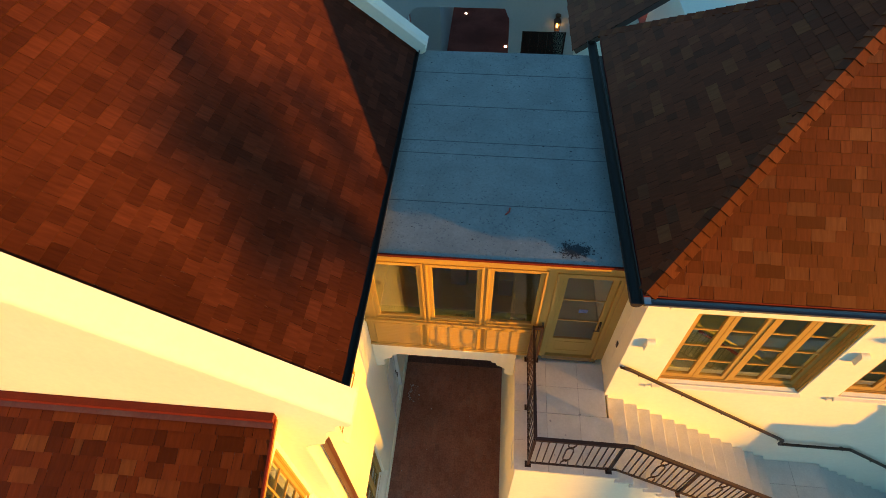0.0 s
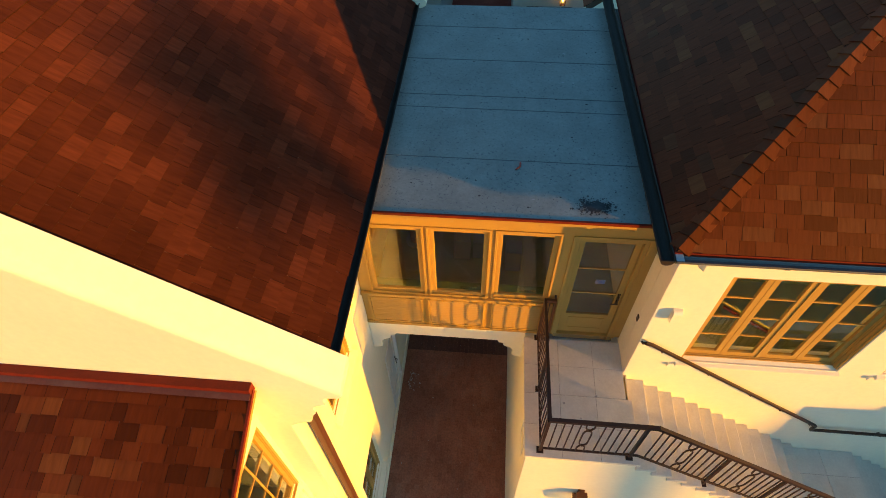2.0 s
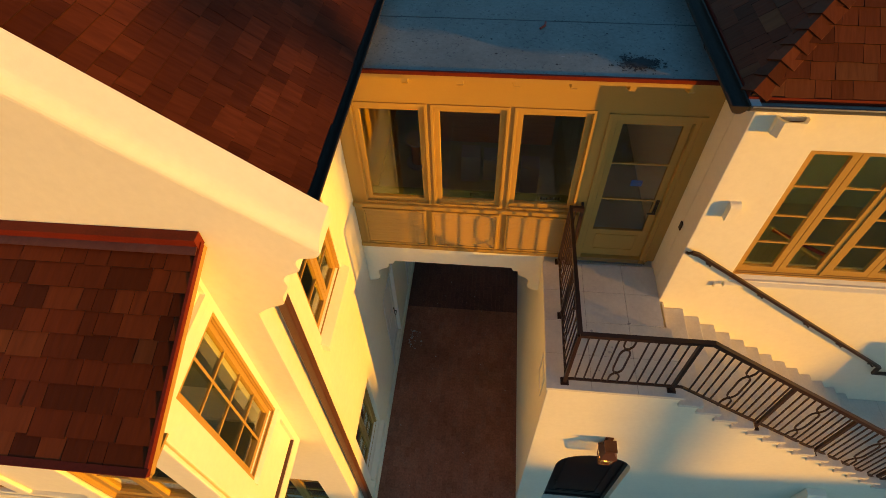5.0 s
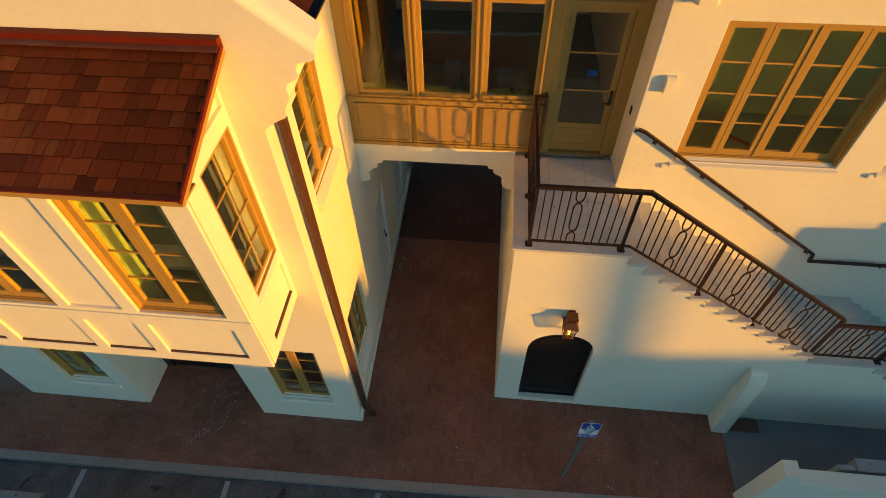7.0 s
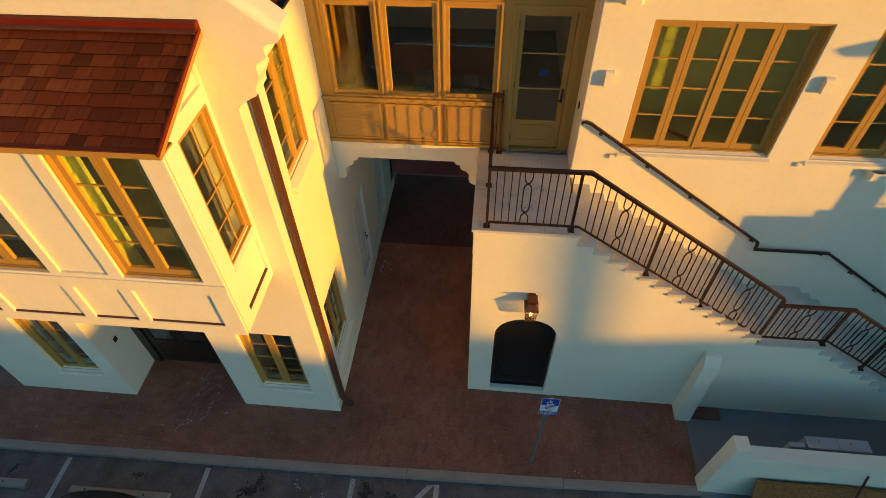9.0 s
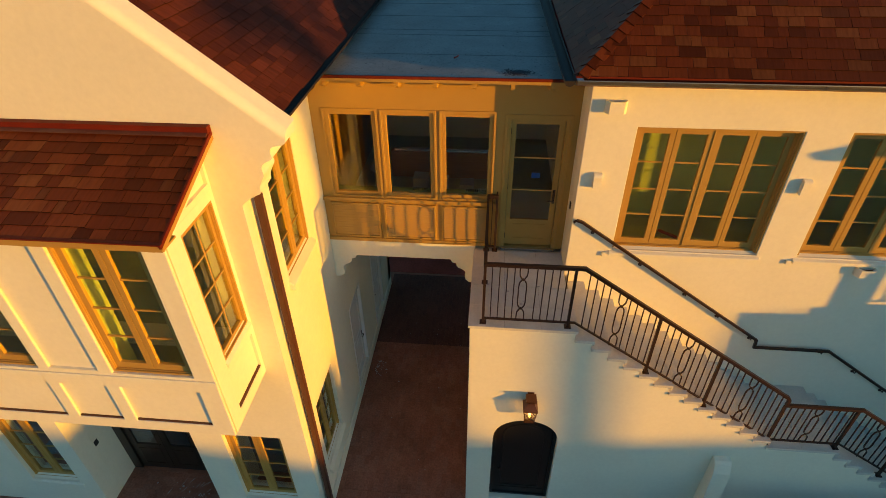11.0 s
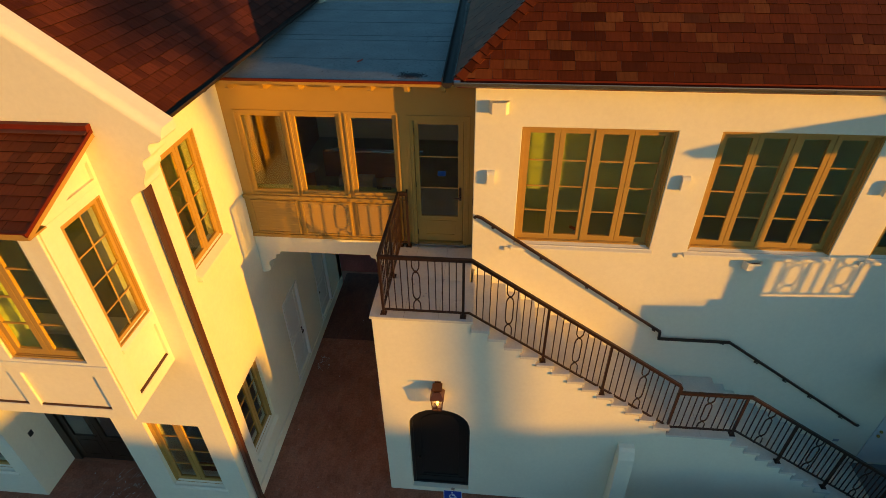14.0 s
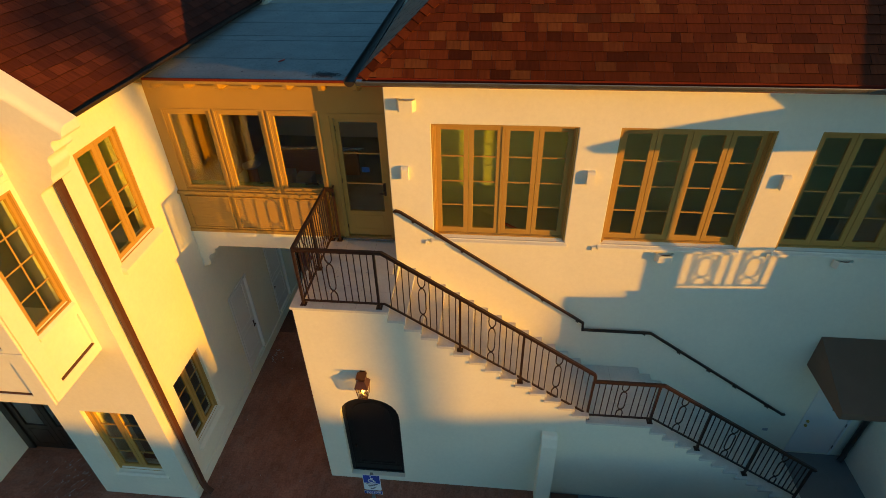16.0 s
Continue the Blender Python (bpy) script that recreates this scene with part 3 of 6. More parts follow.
def shingle_roof(name, frame_m, edges, u_span, v_span, near, label, rng, expo=0.152, widths=(0.13, 0.17, 0.2, 0.24, 0.28, 0.33), deck_poly=None, shingle=None):
    """A roof plane: boards, and rows of wedge shingles; those in the stretch near (u0, u1, v0, v1) are parts."""
    shingle = shingle or SHINGLE
    roof = thing(name, frame_m.translation, label, "roof", kind="structure")
    inv = BASE[roof.name]
    dk = slab(lambda a, b, d: frame_m @ Vector((a, b, -d)), [deck_poly], 0, 0.10)
    part("roof_boards", dk, DECK, roof)
    shared = {}
    singles = 0
    verts, faces = [], []

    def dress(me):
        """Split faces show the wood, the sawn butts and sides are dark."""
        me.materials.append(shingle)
        me.materials.append(DARK_BUTT)
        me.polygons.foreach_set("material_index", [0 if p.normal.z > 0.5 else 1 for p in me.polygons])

    length = expo * 1.12
    v = v_span[0]
    while v < v_span[1]:
        u = u_span[0] - rng.random() * 0.3
        while u < u_span[1]:
            w = widths[min(len(widths) - 1, int(rng.random() ** 0.9 * len(widths)))]
            k = rng.randrange(3)
            thick, dv = (0.012, 0.0135, 0.015)[k], (rng.random() - 0.5) * 0.014
            q = [(u + 0.002, v + dv), (u + w - 0.002, v + dv), (u + w - 0.002, v + length), (u + 0.002, v + length)]
            c = clip(q, edges)
            if c:
                whole = len(c) == 4 and all(abs(a[0] - b[0]) + abs(a[1] - b[1]) < 1e-6 for a, b in zip(c, q))
                if whole and singles < 300 and near[0] < u < near[1] and near[2] < v < near[3]:
                    key = (w, k)
                    if key not in shared:
                        vs, fs = wedge([(0, 0), (w - 0.004, 0), (w - 0.004, length), (0, length)], 0, length, thick)
                        me = bpy.data.meshes.new("shingle")
                        me.from_pydata(vs, [], fs)
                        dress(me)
                        shared[key] = me
                    ob = new("shingle", shared[key])
                    ob.parent = roof
                    ob.matrix_parent_inverse = inv
                    ob.matrix_basis = frame_m @ pose(u + 0.002, v + dv, 0, 0, 0, (rng.random() - 0.5) * 0.4)
                    singles += 1
                else:
                    vs, fs = wedge(c, v + dv, length, thick)
                    o = len(verts)
                    verts += vs
                    faces += [tuple(o + i for i in f) for f in fs]
            u += w
        v += expo
    me = bpy.data.meshes.new("shingles")
    me.from_pydata(verts, [], faces)
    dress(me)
    ob = new("shingles", me)
    ob.parent = roof
    ob.matrix_parent_inverse = inv
    ob.matrix_basis = frame_m
    ob["kind"] = "stuff"
    return roof


def plane_frame(o, u, v):
    u, v = Vector(u).normalized(), Vector(v).normalized()
    n = u.cross(v)
    m = Matrix((u, v, n)).transposed().to_4x4()
    m.translation = Vector(o)
    return m


rng = random.Random(4)
# left house: the slope that faces +x
SL = 0.80
cl = 1 / math.hypot(1, SL)
LEFT = plane_frame((-1.50, 2.25, 8.40), (0, 1, 0), (-cl, 0, SL * cl))
lv = 4.05 / cl
shingle_roof("roof_left", LEFT, [(-1, 0, 0), (1, 0, 6.86), (0, 1, lv)], (0, 6.9), (-0.03, lv), (0.0, 6.9, -0.1, 1.6), "steep brown cedar shingle roof of the gabled house", rng, deck_poly=rect(0, 6.88, 0, lv), shingle=SHINGLE_OLD)
LEFT2 = plane_frame((2 * RIDGE_X + 1.50, 2.25, 8.40), (0, 1, 0), (cl, 0, SL * cl))
solid("roof_left_far", slab(lambda a, b, d: LEFT2 @ Vector((a, b, d)), [rect(0, 6.88, 0, lv)], -0.1, 0), DECK, "far slope of the gabled roof", "roof", "structure")

# long house: hipped
SM = 0.85
cm = 1 / math.hypot(1, SM)
EX, EY0, EY1, EZ = 2.02, 3.80, 9.86, 8.44
half = (EY1 - EY0) / 2
FRONT = plane_frame((EX, EY0, EZ), (1, 0, 0), (0, cm, SM * cm))
vm = half / cm
# the hip: u = v * cm
shingle_roof("roof_main_front", FRONT, [(-1, cm, 0), (0, 1, vm), (1, 0, 12.9)], (0, 12.9), (-0.03, vm), (0.3, 6.5, -0.1, 1.25), "brown cedar shingle roof of the long house", rng, deck_poly=[(0, 0), (27.9, 0), (27.9, vm), (half, vm)])
HIP = plane_frame((EX, EY1, EZ), (0, -1, 0), (cm, 0, SM * cm))
shingle_roof("roof_main_hip", HIP, [(-1, cm, 0), (1, cm, EY1 - EY0), (0, 1, vm)], (0, EY1 - EY0), (-0.03, vm), (0.0, 6.1, -0.1, 4.0), "shaded grey-brown cedar shingle hip of the long house", rng, deck_poly=[(0, 0), (EY1 - EY0, 0), (half, vm)])
BACK = plane_frame((29.9, EY1, EZ), (-1, 0, 0), (0, -cm, SM * cm))
solid("roof_main_rear", slab(lambda a, b, d: BACK @ Vector((a, b, -d)), [[(0, 0), (27.88, 0), (27.88 - half, vm), (0, vm)]], 0, 0.1), DECK, "rear slope of the long roof", "roof", "structure")


def hip_caps(name, a, b, label, step=0.165):
    """Overlapping cap shingles along a hip or ridge."""
    a, b = Vector(a), Vector(b)
    t = (b - a).normalized()
    cap = thing(name, a, label, "roof cap", kind="structure")
    side = t.cross(Vector((0, 0, 1))).normalized()
    up = side.cross(t)
    n = int((b - a).length / step)
    drop = 0.62 if abs(t.z) > 0.1 else SM
    for i in range(n):
        p = a + t * step * i
        bm = bmesh.new()
        w = 0.12
        ring = []
        for k, (dist, lift) in enumerate(((0, 0.034), (step * 1.15, 0.016))):
            q = p + t * dist
            ring.append([bm.verts.new(q + side * s * w + up * (lift + dz)) for s, dz in ((-1, -drop * w), (0, 0), (1, -drop * w), (1, -drop * w - 0.028), (0, -0.028), (-1, -drop * w - 0.028))])
        for j in range(6):
            bm.faces.new((ring[0][j], ring[0][(j + 1) % 6], ring[1][(j + 1) % 6], ring[1][j]))
        bm.faces.new(ring[0])
        bm.faces.new(ring[1][::-1])
        part("cap_shingle", bm, SHINGLE, cap)


apex = (EX + half, EY0 + half, EZ + half * SM)
hip_caps("hip_cap", (EX, EY0, EZ), apex, "overlapping cedar cap shingles on the hip")
hip_caps("hip_cap", (EX, EY1, EZ), apex, "overlapping cedar cap shingles on the hip")
hip_caps("ridge_cap", apex, (14.8, apex[1], apex[2]), "overlapping cedar cap shingles on the ridge")


def gutter(name, a, b, label, mat=None, r=0.075, hanger=1.9):
    """A half-round gutter on brackets."""
    mat = mat or GUTTER
    a, b = Vector(a), Vector(b)
    t = (b - a).normalized()
    g = thing(name, a, label, "gutter", kind="structure")
    side = t.cross(Vector((0, 0, 1))).normalized()
    prof = [(r * math.cos(k), r * math.sin(k)) for k in [math.pi + math.pi * i / 10 for i in range(11)]]
    prof += [(r + 0.012, 0.004), (r + 0.008, 0.016), (r - 0.006, 0.012)] + [((r - 0.006) * math.cos(k), (r - 0.006) * math.sin(k)) for k in [2 * math.pi - math.pi * i / 10 for i in range(1, 10)]] + [(-r + 0.006, 0.012), (-r - 0.008, 0.016)]
    part("trough", sweep(prof, a, b, side, (0, 0, 1)), mat, g)
    n = max(1, int((b - a).length / hanger))
    for i in range(n):
        p = a + t * hanger * (i + 0.6)
        if (p - a).length < (b - a).length:
            ring = [(1.09 * s, 1.09 * u) for s, u in prof[:11]] + [(s * 1.0, u) for s, u in prof[10::-1]]
            part("joint_band", sweep(ring, p - t * 0.02, p + t * 0.02, side, (0, 0, 1)), mat, g)
    for e in (a, b):
        part("end_cap", sweep(prof[:11], e - t * 0.004, e + t * 0.004, side, (0, 0, 1)), mat, g)
    return g


gm = gutter("gutter_main", (1.99, 3.725, 8.40), (14.9, 3.725, 8.40), "grey metal half-round gutter under the long roof")
part("sealant", box(1.985, 2.07, 3.66, 3.79, 8.398, 8.408), BOX_METAL, gm, "pale sealant at the gutter corner", bevel=0.004)
gutter("gutter_hip", (1.815, 9.58, 8.41), (1.895, 3.66, 8.40), "dark metal half-round gutter under the hip", GUTTER_DARK)
gutter("gutter_left", (-1.445, 2.27, 8.365), (-1.475, 9.14, 8.365), "dark bronze half-round gutter of the gabled house", GUTTER_DARK, 0.065)
solid("fascia_main", box(EX + 0.0, 14.9, EY0 + 0.02, EY0 + 0.06, 8.28, 8.435), COPPER_RED, "thin red-brown fascia under the eaves", "fascia", "structure")
solid("drip_main", box(1.98, 14.9, EY0 - 0.04, EY0 - 0.028, 8.375, 8.428), COPPER_RED, "thin red metal drip edge above the gutter", "drip edge", "structure")
solid("drip_hip", box(EX - 0.04, EX - 0.028, EY0 - 0.02, 9.6, 8.375, 8.428), COPPER_RED, "thin red metal drip edge above the hip gutter", "drip edge", "structure")
solid("soffit_main", box(EX + 0.04, 14.9, EY0 + 0.06, YM, 8.27, 8.31), TRIM, "tan painted eaves soffit", "soffit", "structure")
solid("fascia_hip", box(EX + 0.0, EX + 0.04, EY0 + 0.06, EY1, 8.28, 8.435), COPPER_RED, "thin red-brown fascia under the hip eaves", "fascia", "structure")
solid("soffit_left", box(XL, -1.52, 2.31, 9.18, 8.27, 8.31), STUCCO, "white eaves soffit", "soffit", "structure")

# flat bridge roof with lapped seams
flat_z = lambda y: 8.17 + 0.018 * (y - 4.4)
fr = slab(flat(0), [rect(XL + 0.3, XM + 0.04, 4.38, 9.33)], -8.07, -8.17)
for v in fr.verts:
    v.co.z = (flat_z(v.co.y) if v.co.z > 8.12 else flat_z(v.co.y) - 0.07)
flat_roof = thing("flat_roof", (0, 7, 8.0), "blue-grey membrane flat roof with lapped seams and stains", "roof", kind="structure")
part("membrane", fr, MEMBRANE, flat_roof)
for y in (5.37, 6.42, 6.72, 7.64, 8.60):
    s = slab(flat(0), [[(-1.66, y + 0.03), (1.98, y - 0.0), (1.98, y + 0.055), (-1.66, y + 0.085)]], -8.1, -8.104)
    for v in s.verts:
        v.co.z = flat_z(v.co.y) + (0.0035 if v.co.z > 8.102 else 0.0)
    part("lap_strip", s, MEMBRANE, flat_roof)
    # a thin dark line along the front edge of each lap
    s = slab(flat(0), [[(-1.66, y + 0.018), (1.98, y - 0.012), (1.98, y - 0.002), (-1.66, y + 0.028)]], -8.1, -8.104)
    for v in s.verts:
        v.co.z = flat_z(v.co.y) + (0.002 if v.co.z > 8.102 else 0.0)
    part("seam_line", s, SEAM, flat_roof, "thin dark line along the seam")
rs = random.Random(9)
blot = bmesh.new()
for i in range(1300):
    a, r0 = rs.random() * 6.28, abs(rs.gauss(0, 0.085))
    x, y = 1.27 + math.cos(a) * r0 * 1.3, 4.62 + math.sin(a) * r0 * 0.7
    s = 0.003 + rs.random() ** 2 * 0.012
    pts = [(x + s * (0.6 + rs.random()) * math.cos(k), y + s * (0.6 + rs.random()) * math.sin(k)) for k in [j * 1.05 for j in range(6)]]
    blot.faces.new([blot.verts.new((u, w, flat_z(w) + 0.002 + i * 0.00001)) for u, w in pts])
part("soot_stain", blot, SOOT, flat_roof, "black sooty stain")
speck = bmesh.new()
for i in range(420):
    x, y = rs.uniform(-1.5, 1.9), rs.uniform(4.5, 9.3)
    s = 0.003 + rs.random() ** 6 * 0.014
    speck.faces.new([speck.verts.new((x + s * (0.5 + rs.random()) * math.cos(k), y + s * (0.5 + rs.random()) * math.sin(k), flat_z(y) + 0.006)) for k in [j * 1.26 for j in range(5)]])
part("grit", speck, SOOT, flat_roof, "scattered dark grit")["kind"] = "stuff"
part("front_board", box(-1.68, 2.06, 4.36, 4.379, 8.088, 8.134), TRIM, flat_roof)
part("drip_edge", box(-1.68, 2.06, 4.352, 4.379, 8.136, 8.178), COPPER_RED, flat_roof, "red copper drip edge")
part("front_soffit", box(XL + 0.002, XM, 4.38, YB, 8.088, 8.099), TRIM, flat_roof)
for x in [-1.62 + 0.565 * i for i in range(7)]:
    part("rafter_tail", slab(face_x(x + 0.03), [[(4.40, 8.02), (4.43, 7.985), (4.50, 7.975), (4.53, 7.95), (YB + 0.0, 7.94), (YB + 0.0, 8.087), (4.40, 8.087)]], 0, 0.06), TRIM, flat_roof)

# bay roof
RBX, RBY, RBZ = -2.105, 0.54, 7.86
sb = (8.365 - RBZ) / (1.90 - RBY)
cb = 1 / math.hypot(1, sb)
BAY = plane_frame((-8.95, RBY, RBZ), (1, 0, 0), (0, cb, sb * cb))
bv = (1.90 - RBY) / cb
bu = RBX + 8.95
bay_roof = shingle_roof("roof_bay", BAY, [(-1, 0, 0), (1, 0, bu), (0, 1, bv - 0.08)], (0, bu), (-0.02, bv - 0.06), (2.9, 6.9, -0.1, 1.5), "brown cedar shingle lean-to roof over the bay", rng, expo=0.158, widths=(0.1, 0.13, 0.17, 0.2, 0.25, 0.3), deck_poly=rect(0, bu, 0, bv))
part("apron_flashing", slab(lambda a, b, d: BAY @ Vector((a, b, -d)), [rect(0, bu + 0.012, bv - 0.10, bv - 0.02)], -0.034, -0.026), LEAD, bay_roof, "red-brown metal apron flashing")
part("wall_flashing", box(-8.95, RBX + 0.015, 1.85, 1.935, 8.33, 8.445), COPPER_RED, bay_roof, "red copper wall flashing")
part("rake_trim", slab(lambda a, b, d: BAY @ Vector((a, b, -d)), [rect(bu + 0.002, bu + 0.020, -0.03, bv)], 0.031, 0.085), TRIM, bay_roof)
part("rake_metal", slab(lambda a, b, d: BAY @ Vector((a, b, -d)), [rect(bu + 0.001, bu + 0.024, -0.04, bv)], -0.014, 0.030), COPPER_RED, bay_roof)
part("eave_trim", box(-8.95, RBX + 0.02, RBY - 0.025, RBY - 0.005, RBZ - 0.075, RBZ), TRIM, bay_roof)
part("eave_metal", box(-8.95, RBX + 0.035, RBY - 0.05, RBY, RBZ + 0.005, RBZ + 0.018), COPPER_RED, bay_roof)
part("soffit_board", box(-8.9, RBX, RBY, 0.795, RBZ - 0.10, RBZ - 0.078), TRIM, bay_roof)
for x in [RBX - 0.16] + [-2.66 - 0.95 * i for i in range(7)]:
    part("rafter_tail", box(x - 0.03, x + 0.03, RBY + 0.06, 0.79, RBZ - 0.15, RBZ - 0.101), TRIM, bay_roof)


# ---- windows ----
def window(name, m, a0, a1, b0, b1, sashes, rows, label, reveal=0.09, fw=0.035, sash=0.075, wide=(), sill=None, group="", cols=1, jamb=False):
    """A casement window in an opening: outer frame, sashes with panes and glazing bars, sill."""
    win = thing(name, m((a0 + a1) / 2, b0, reveal), label, "window", group, "structure")
    part("window_frame", frame_bm(m, a0, a1, b0, b1, fw, reveal, reveal + 0.13), TRIM, win, bevel=0.005)
    part("stop_bead", frame_bm(m, a0 + 0.0, a1 - 0.0, b0, b1, fw - 0.007, reveal - 0.022, reveal + 0.001), TRIM, win)
    if jamb:
        for nm, w, d0 in (("jamb_lining", 0.022, 0.012), ("jamb_step", 0.042, reveal - 0.07)):
            part(nm, slab(m, [[(a0 + 0.001, b0 + 0.03), (a0 + w, b0 + 0.03), (a0 + w, b1 - w), (a1 - w, b1 - w), (a1 - w, b0 + 0.03), (a1 - 0.001, b0 + 0.03), (a1 - 0.001, b1 - 0.001), (a0 + 0.001, b1 - 0.001)]], d0, reveal - 0.0225), TRIM, win, bevel=0.003)
    inner0, inner1 = a0 + fw, a1 - fw
    gaps = [0.045 if i in wide else 0.006 for i in range(sashes - 1)]
    w = (inner1 - inner0 - sum(gaps)) / sashes
    x = inner0
    for i in range(sashes):
        s0, s1, t0, t1 = x, x + w, b0 + fw, b1 - fw
        bm = slab(m, [rect(s0, s1, t0, t1), rect(s0 + sash, s1 - sash, t0 + sash * 1.25, t1 - sash)], reveal + 0.018, reveal + 0.065)
        leaf = part("sash", bm, TRIM, win, bevel=0.004)
        p0, p1 = t0 + sash * 1.25, t1 - sash
        pane = part("pane", mbox(m, s0 + sash - 0.005, s1 - sash + 0.005, p0 - 0.005, p1 + 0.005, reveal + 0.045, reveal + 0.051), GLASS, leaf)
        pane.visible_shadow = False
        for r in range(1, rows):
            z = p0 + (p1 - p0) * r / rows
            part("glazing_bar", mbox(m, s0 + sash, s1 - sash, z - 0.011, z + 0.011, reveal + 0.026, reveal + 0.0445), TRIM, leaf)
        for c in range(1, cols):
            xa = s0 + sash + (s1 - s0 - 2 * sash) * c / cols
            part("glazing_bar", mbox(m, xa - 0.013, xa + 0.013, p0, p1, reveal + 0.022, reveal + 0.0255), TRIM, leaf)
        if i < sashes - 1 and i in wide:
            part("mullion", mbox(m, x + w, x + w + gaps[i], b0 + fw, b1 - fw, reveal + 0.005, reveal + 0.12), TRIM, win)
        x += w + (gaps[i] if i < sashes - 1 else 0)
    if sill:
        out, drop, over = sill
        prof = [(reveal + 0.02, 0.05), (reveal + 0.02, -drop), (-out, -drop), (-out, -drop * 0.45)]
        bm = bmesh.new()
        ends = [[bm.verts.new(m(a, b0 + z, d)) for d, z in prof] for a in (a0 - over, a1 + over)]
        for k in range(4):
            bm.faces.new((ends[0][k], ends[0][(k + 1) % 4], ends[1][(k + 1) % 4], ends[1][k]))
        bm.faces.new(ends[0])
        bm.faces.new(ends[1][::-1])
        part("window_sill", bm, STUCCO, win, "sloping white stucco sill", bevel=0.008)
    return win


for i, (a, b) in enumerate(WIN_MAIN):
    window("window_%d" % (i + 1), face_y(YM), a, b, 5.48, 7.61, 4, 4, "four-part tan timber casement with four panes a sash", wide=(1,), sill=(0.05, 0.10, 0.05), reveal=0.105, fw=0.06, sash=0.078, jamb=True, group="casements above the stair")
window("window_4", face_x(XL), 2.73, 3.77, 5.66, 7.61, 2, 4, "two-part tan timber casement in the side wall", sill=(0.09, 0.16, 0.07), reveal=0.04, group="casements of the gabled house")
window("window_5", face_x(XL), 2.62, 3.64, 0.92, 2.80, 2, 4, "two-part tan timber casement near the ground", sill=(0.07, 0.14, 0.05), reveal=0.09, group="casements of the gabled house")
window("window_6", face_y(YL), -3.45, -2.41, 0.80, 2.78, 2, 4, "two-part tan timber shop window in a deep reveal", sill=(0.03, 0.10, 0.05), reveal=0.10, group="casements of the gabled house")
window("window_7", face_y(YL), -7.83, -6.83, 0.80, 2.74, 2, 4, "two-part tan timber shop window in a deep reveal", sill=(0.03, 0.10, 0.05), reveal=0.10, group="casements of the gabled house")

# bridge windows: single panes in moulded frames
bridge_windows = []
for i, (a, b) in enumerate(BRIDGE_WIN):
    win = thing("window_%d" % (8 + i), (0.5 * (a + b), YB, 6.06), "large single-pane tan timber window of the bridge", "window", "bridge windows", "structure")
    m = face_y(YB)
    part("window_frame", frame_bm(m, a + 0.002, b - 0.002, 5.932, 7.503, 0.025, 0.008, 0.14), TRIM, win, bevel=0.004)
    part("casing", frame_bm(m, a - 0.02, b + 0.02, 5.92, 7.53, 0.035, -0.022, -0.001), TRIM, win, bevel=0.005)
    part("sash", frame_bm(m, a + 0.027, b - 0.027, 5.957, 7.478, 0.058, 0.016, 0.07), TRIM, win, bevel=0.004)
    pane = part("pane", mbox(m, a + 0.08, b - 0.08, 6.01, 7.425, 0.04, 0.048), GLASS, win)
    pane.visible_shadow = False
    bridge_windows.append(win)
tagged(solid("bridge_ledge", slab(face_y(YB), [rect(XL + 0.003, 1.06, 5.85, 5.915)], -0.06, -0.001), TRIM, "tan timber ledge below the bridge windows", "ledge", "structure", bevel=0.01))
for a, b in ((-1.86, -0.98), (-0.90, 0.02), (0.12, 0.94)):
    pn = thing("bridge_panel", (0.5 * (a + b), YB, 5.06), "tan timber panel of narrow horizontal slats", "panel", "panels below the bridge windows", "structure")
    part("moulding", frame_bm(face_y(YB), a, b, 5.08, 5.80, 0.035, -0.034, -0.001), TRIM, pn, bevel=0.006)
    for k in range(12):
        z = 5.125 + 0.0528 * k
        louvre = bmesh.new()
        ends = [[louvre.verts.new((x, YB + d, z + h)) for d, h in ((-0.001, 0.0), (-0.028, 0.002), (-0.028, 0.010), (-0.004, 0.0505), (-0.001, 0.0505))] for x in (a + 0.037, b - 0.037)]
        for j in range(5):
            louvre.faces.new((ends[0][j], ends[0][(j + 1) % 5], ends[1][(j + 1) % 5], ends[1][j]))
        louvre.faces.new(ends[0])
        louvre.faces.new(ends[1][::-1])
        part("slat", louvre, TRIM, pn)
solid("bridge_base", mbox(face_y(YB), XL + 0.003, 1.08, 4.984, 5.055, -0.03, -0.001), TRIM, "tan timber base rail of the bridge", "trim", "structure", bevel=0.006)

# ---- bay of the left house ----
bay = thing("bay", (-5.5, 1.5, 4.25), "projecting white stucco bay with recessed panels", "bay", kind="structure")
BX, BY, BZ0, BZ1 = -2.29, 0.80, 4.50, 7.80
front_holes = []
bay_windows = []
for k in range(3):
    c = -3.075 - 2.02 * k
    bay_windows.append((c - 0.525, c + 0.525))
    front_holes.append(rect(c - 0.525, c + 0.525, 5.63, 7.64))
    front_holes.append(rect(c - 0.535, c + 0.515, 4.69, 5.36))
    if k < 2:
        front_holes.append(rect(c - 1.345, c - 0.705, 5.66, 7.64))
        front_holes.append(rect(c - 1.345, c - 0.715, 4.69, 5.36))
part("front_wall", slab(face_y(BY), [rect(-8.81, BX, BZ0, BZ1)] + front_holes, 0, 0.037), STUCCO, bay, bevel=0.008)
back_holes = [rect(a, b, 5.63, 7.64) for a, b in bay_windows]
part("inner_wall", slab(face_y(BY), [rect(-8.81, BX - 0.185, BZ0 + 0.01, BZ1 - 0.01)] + back_holes, 0.038, 0.2), STUCCO, bay)
bay_side_holes = [rect(1.13, 1.87, 5.59, 7.53), rect(1.09, 1.86, 4.70, 5.36)]
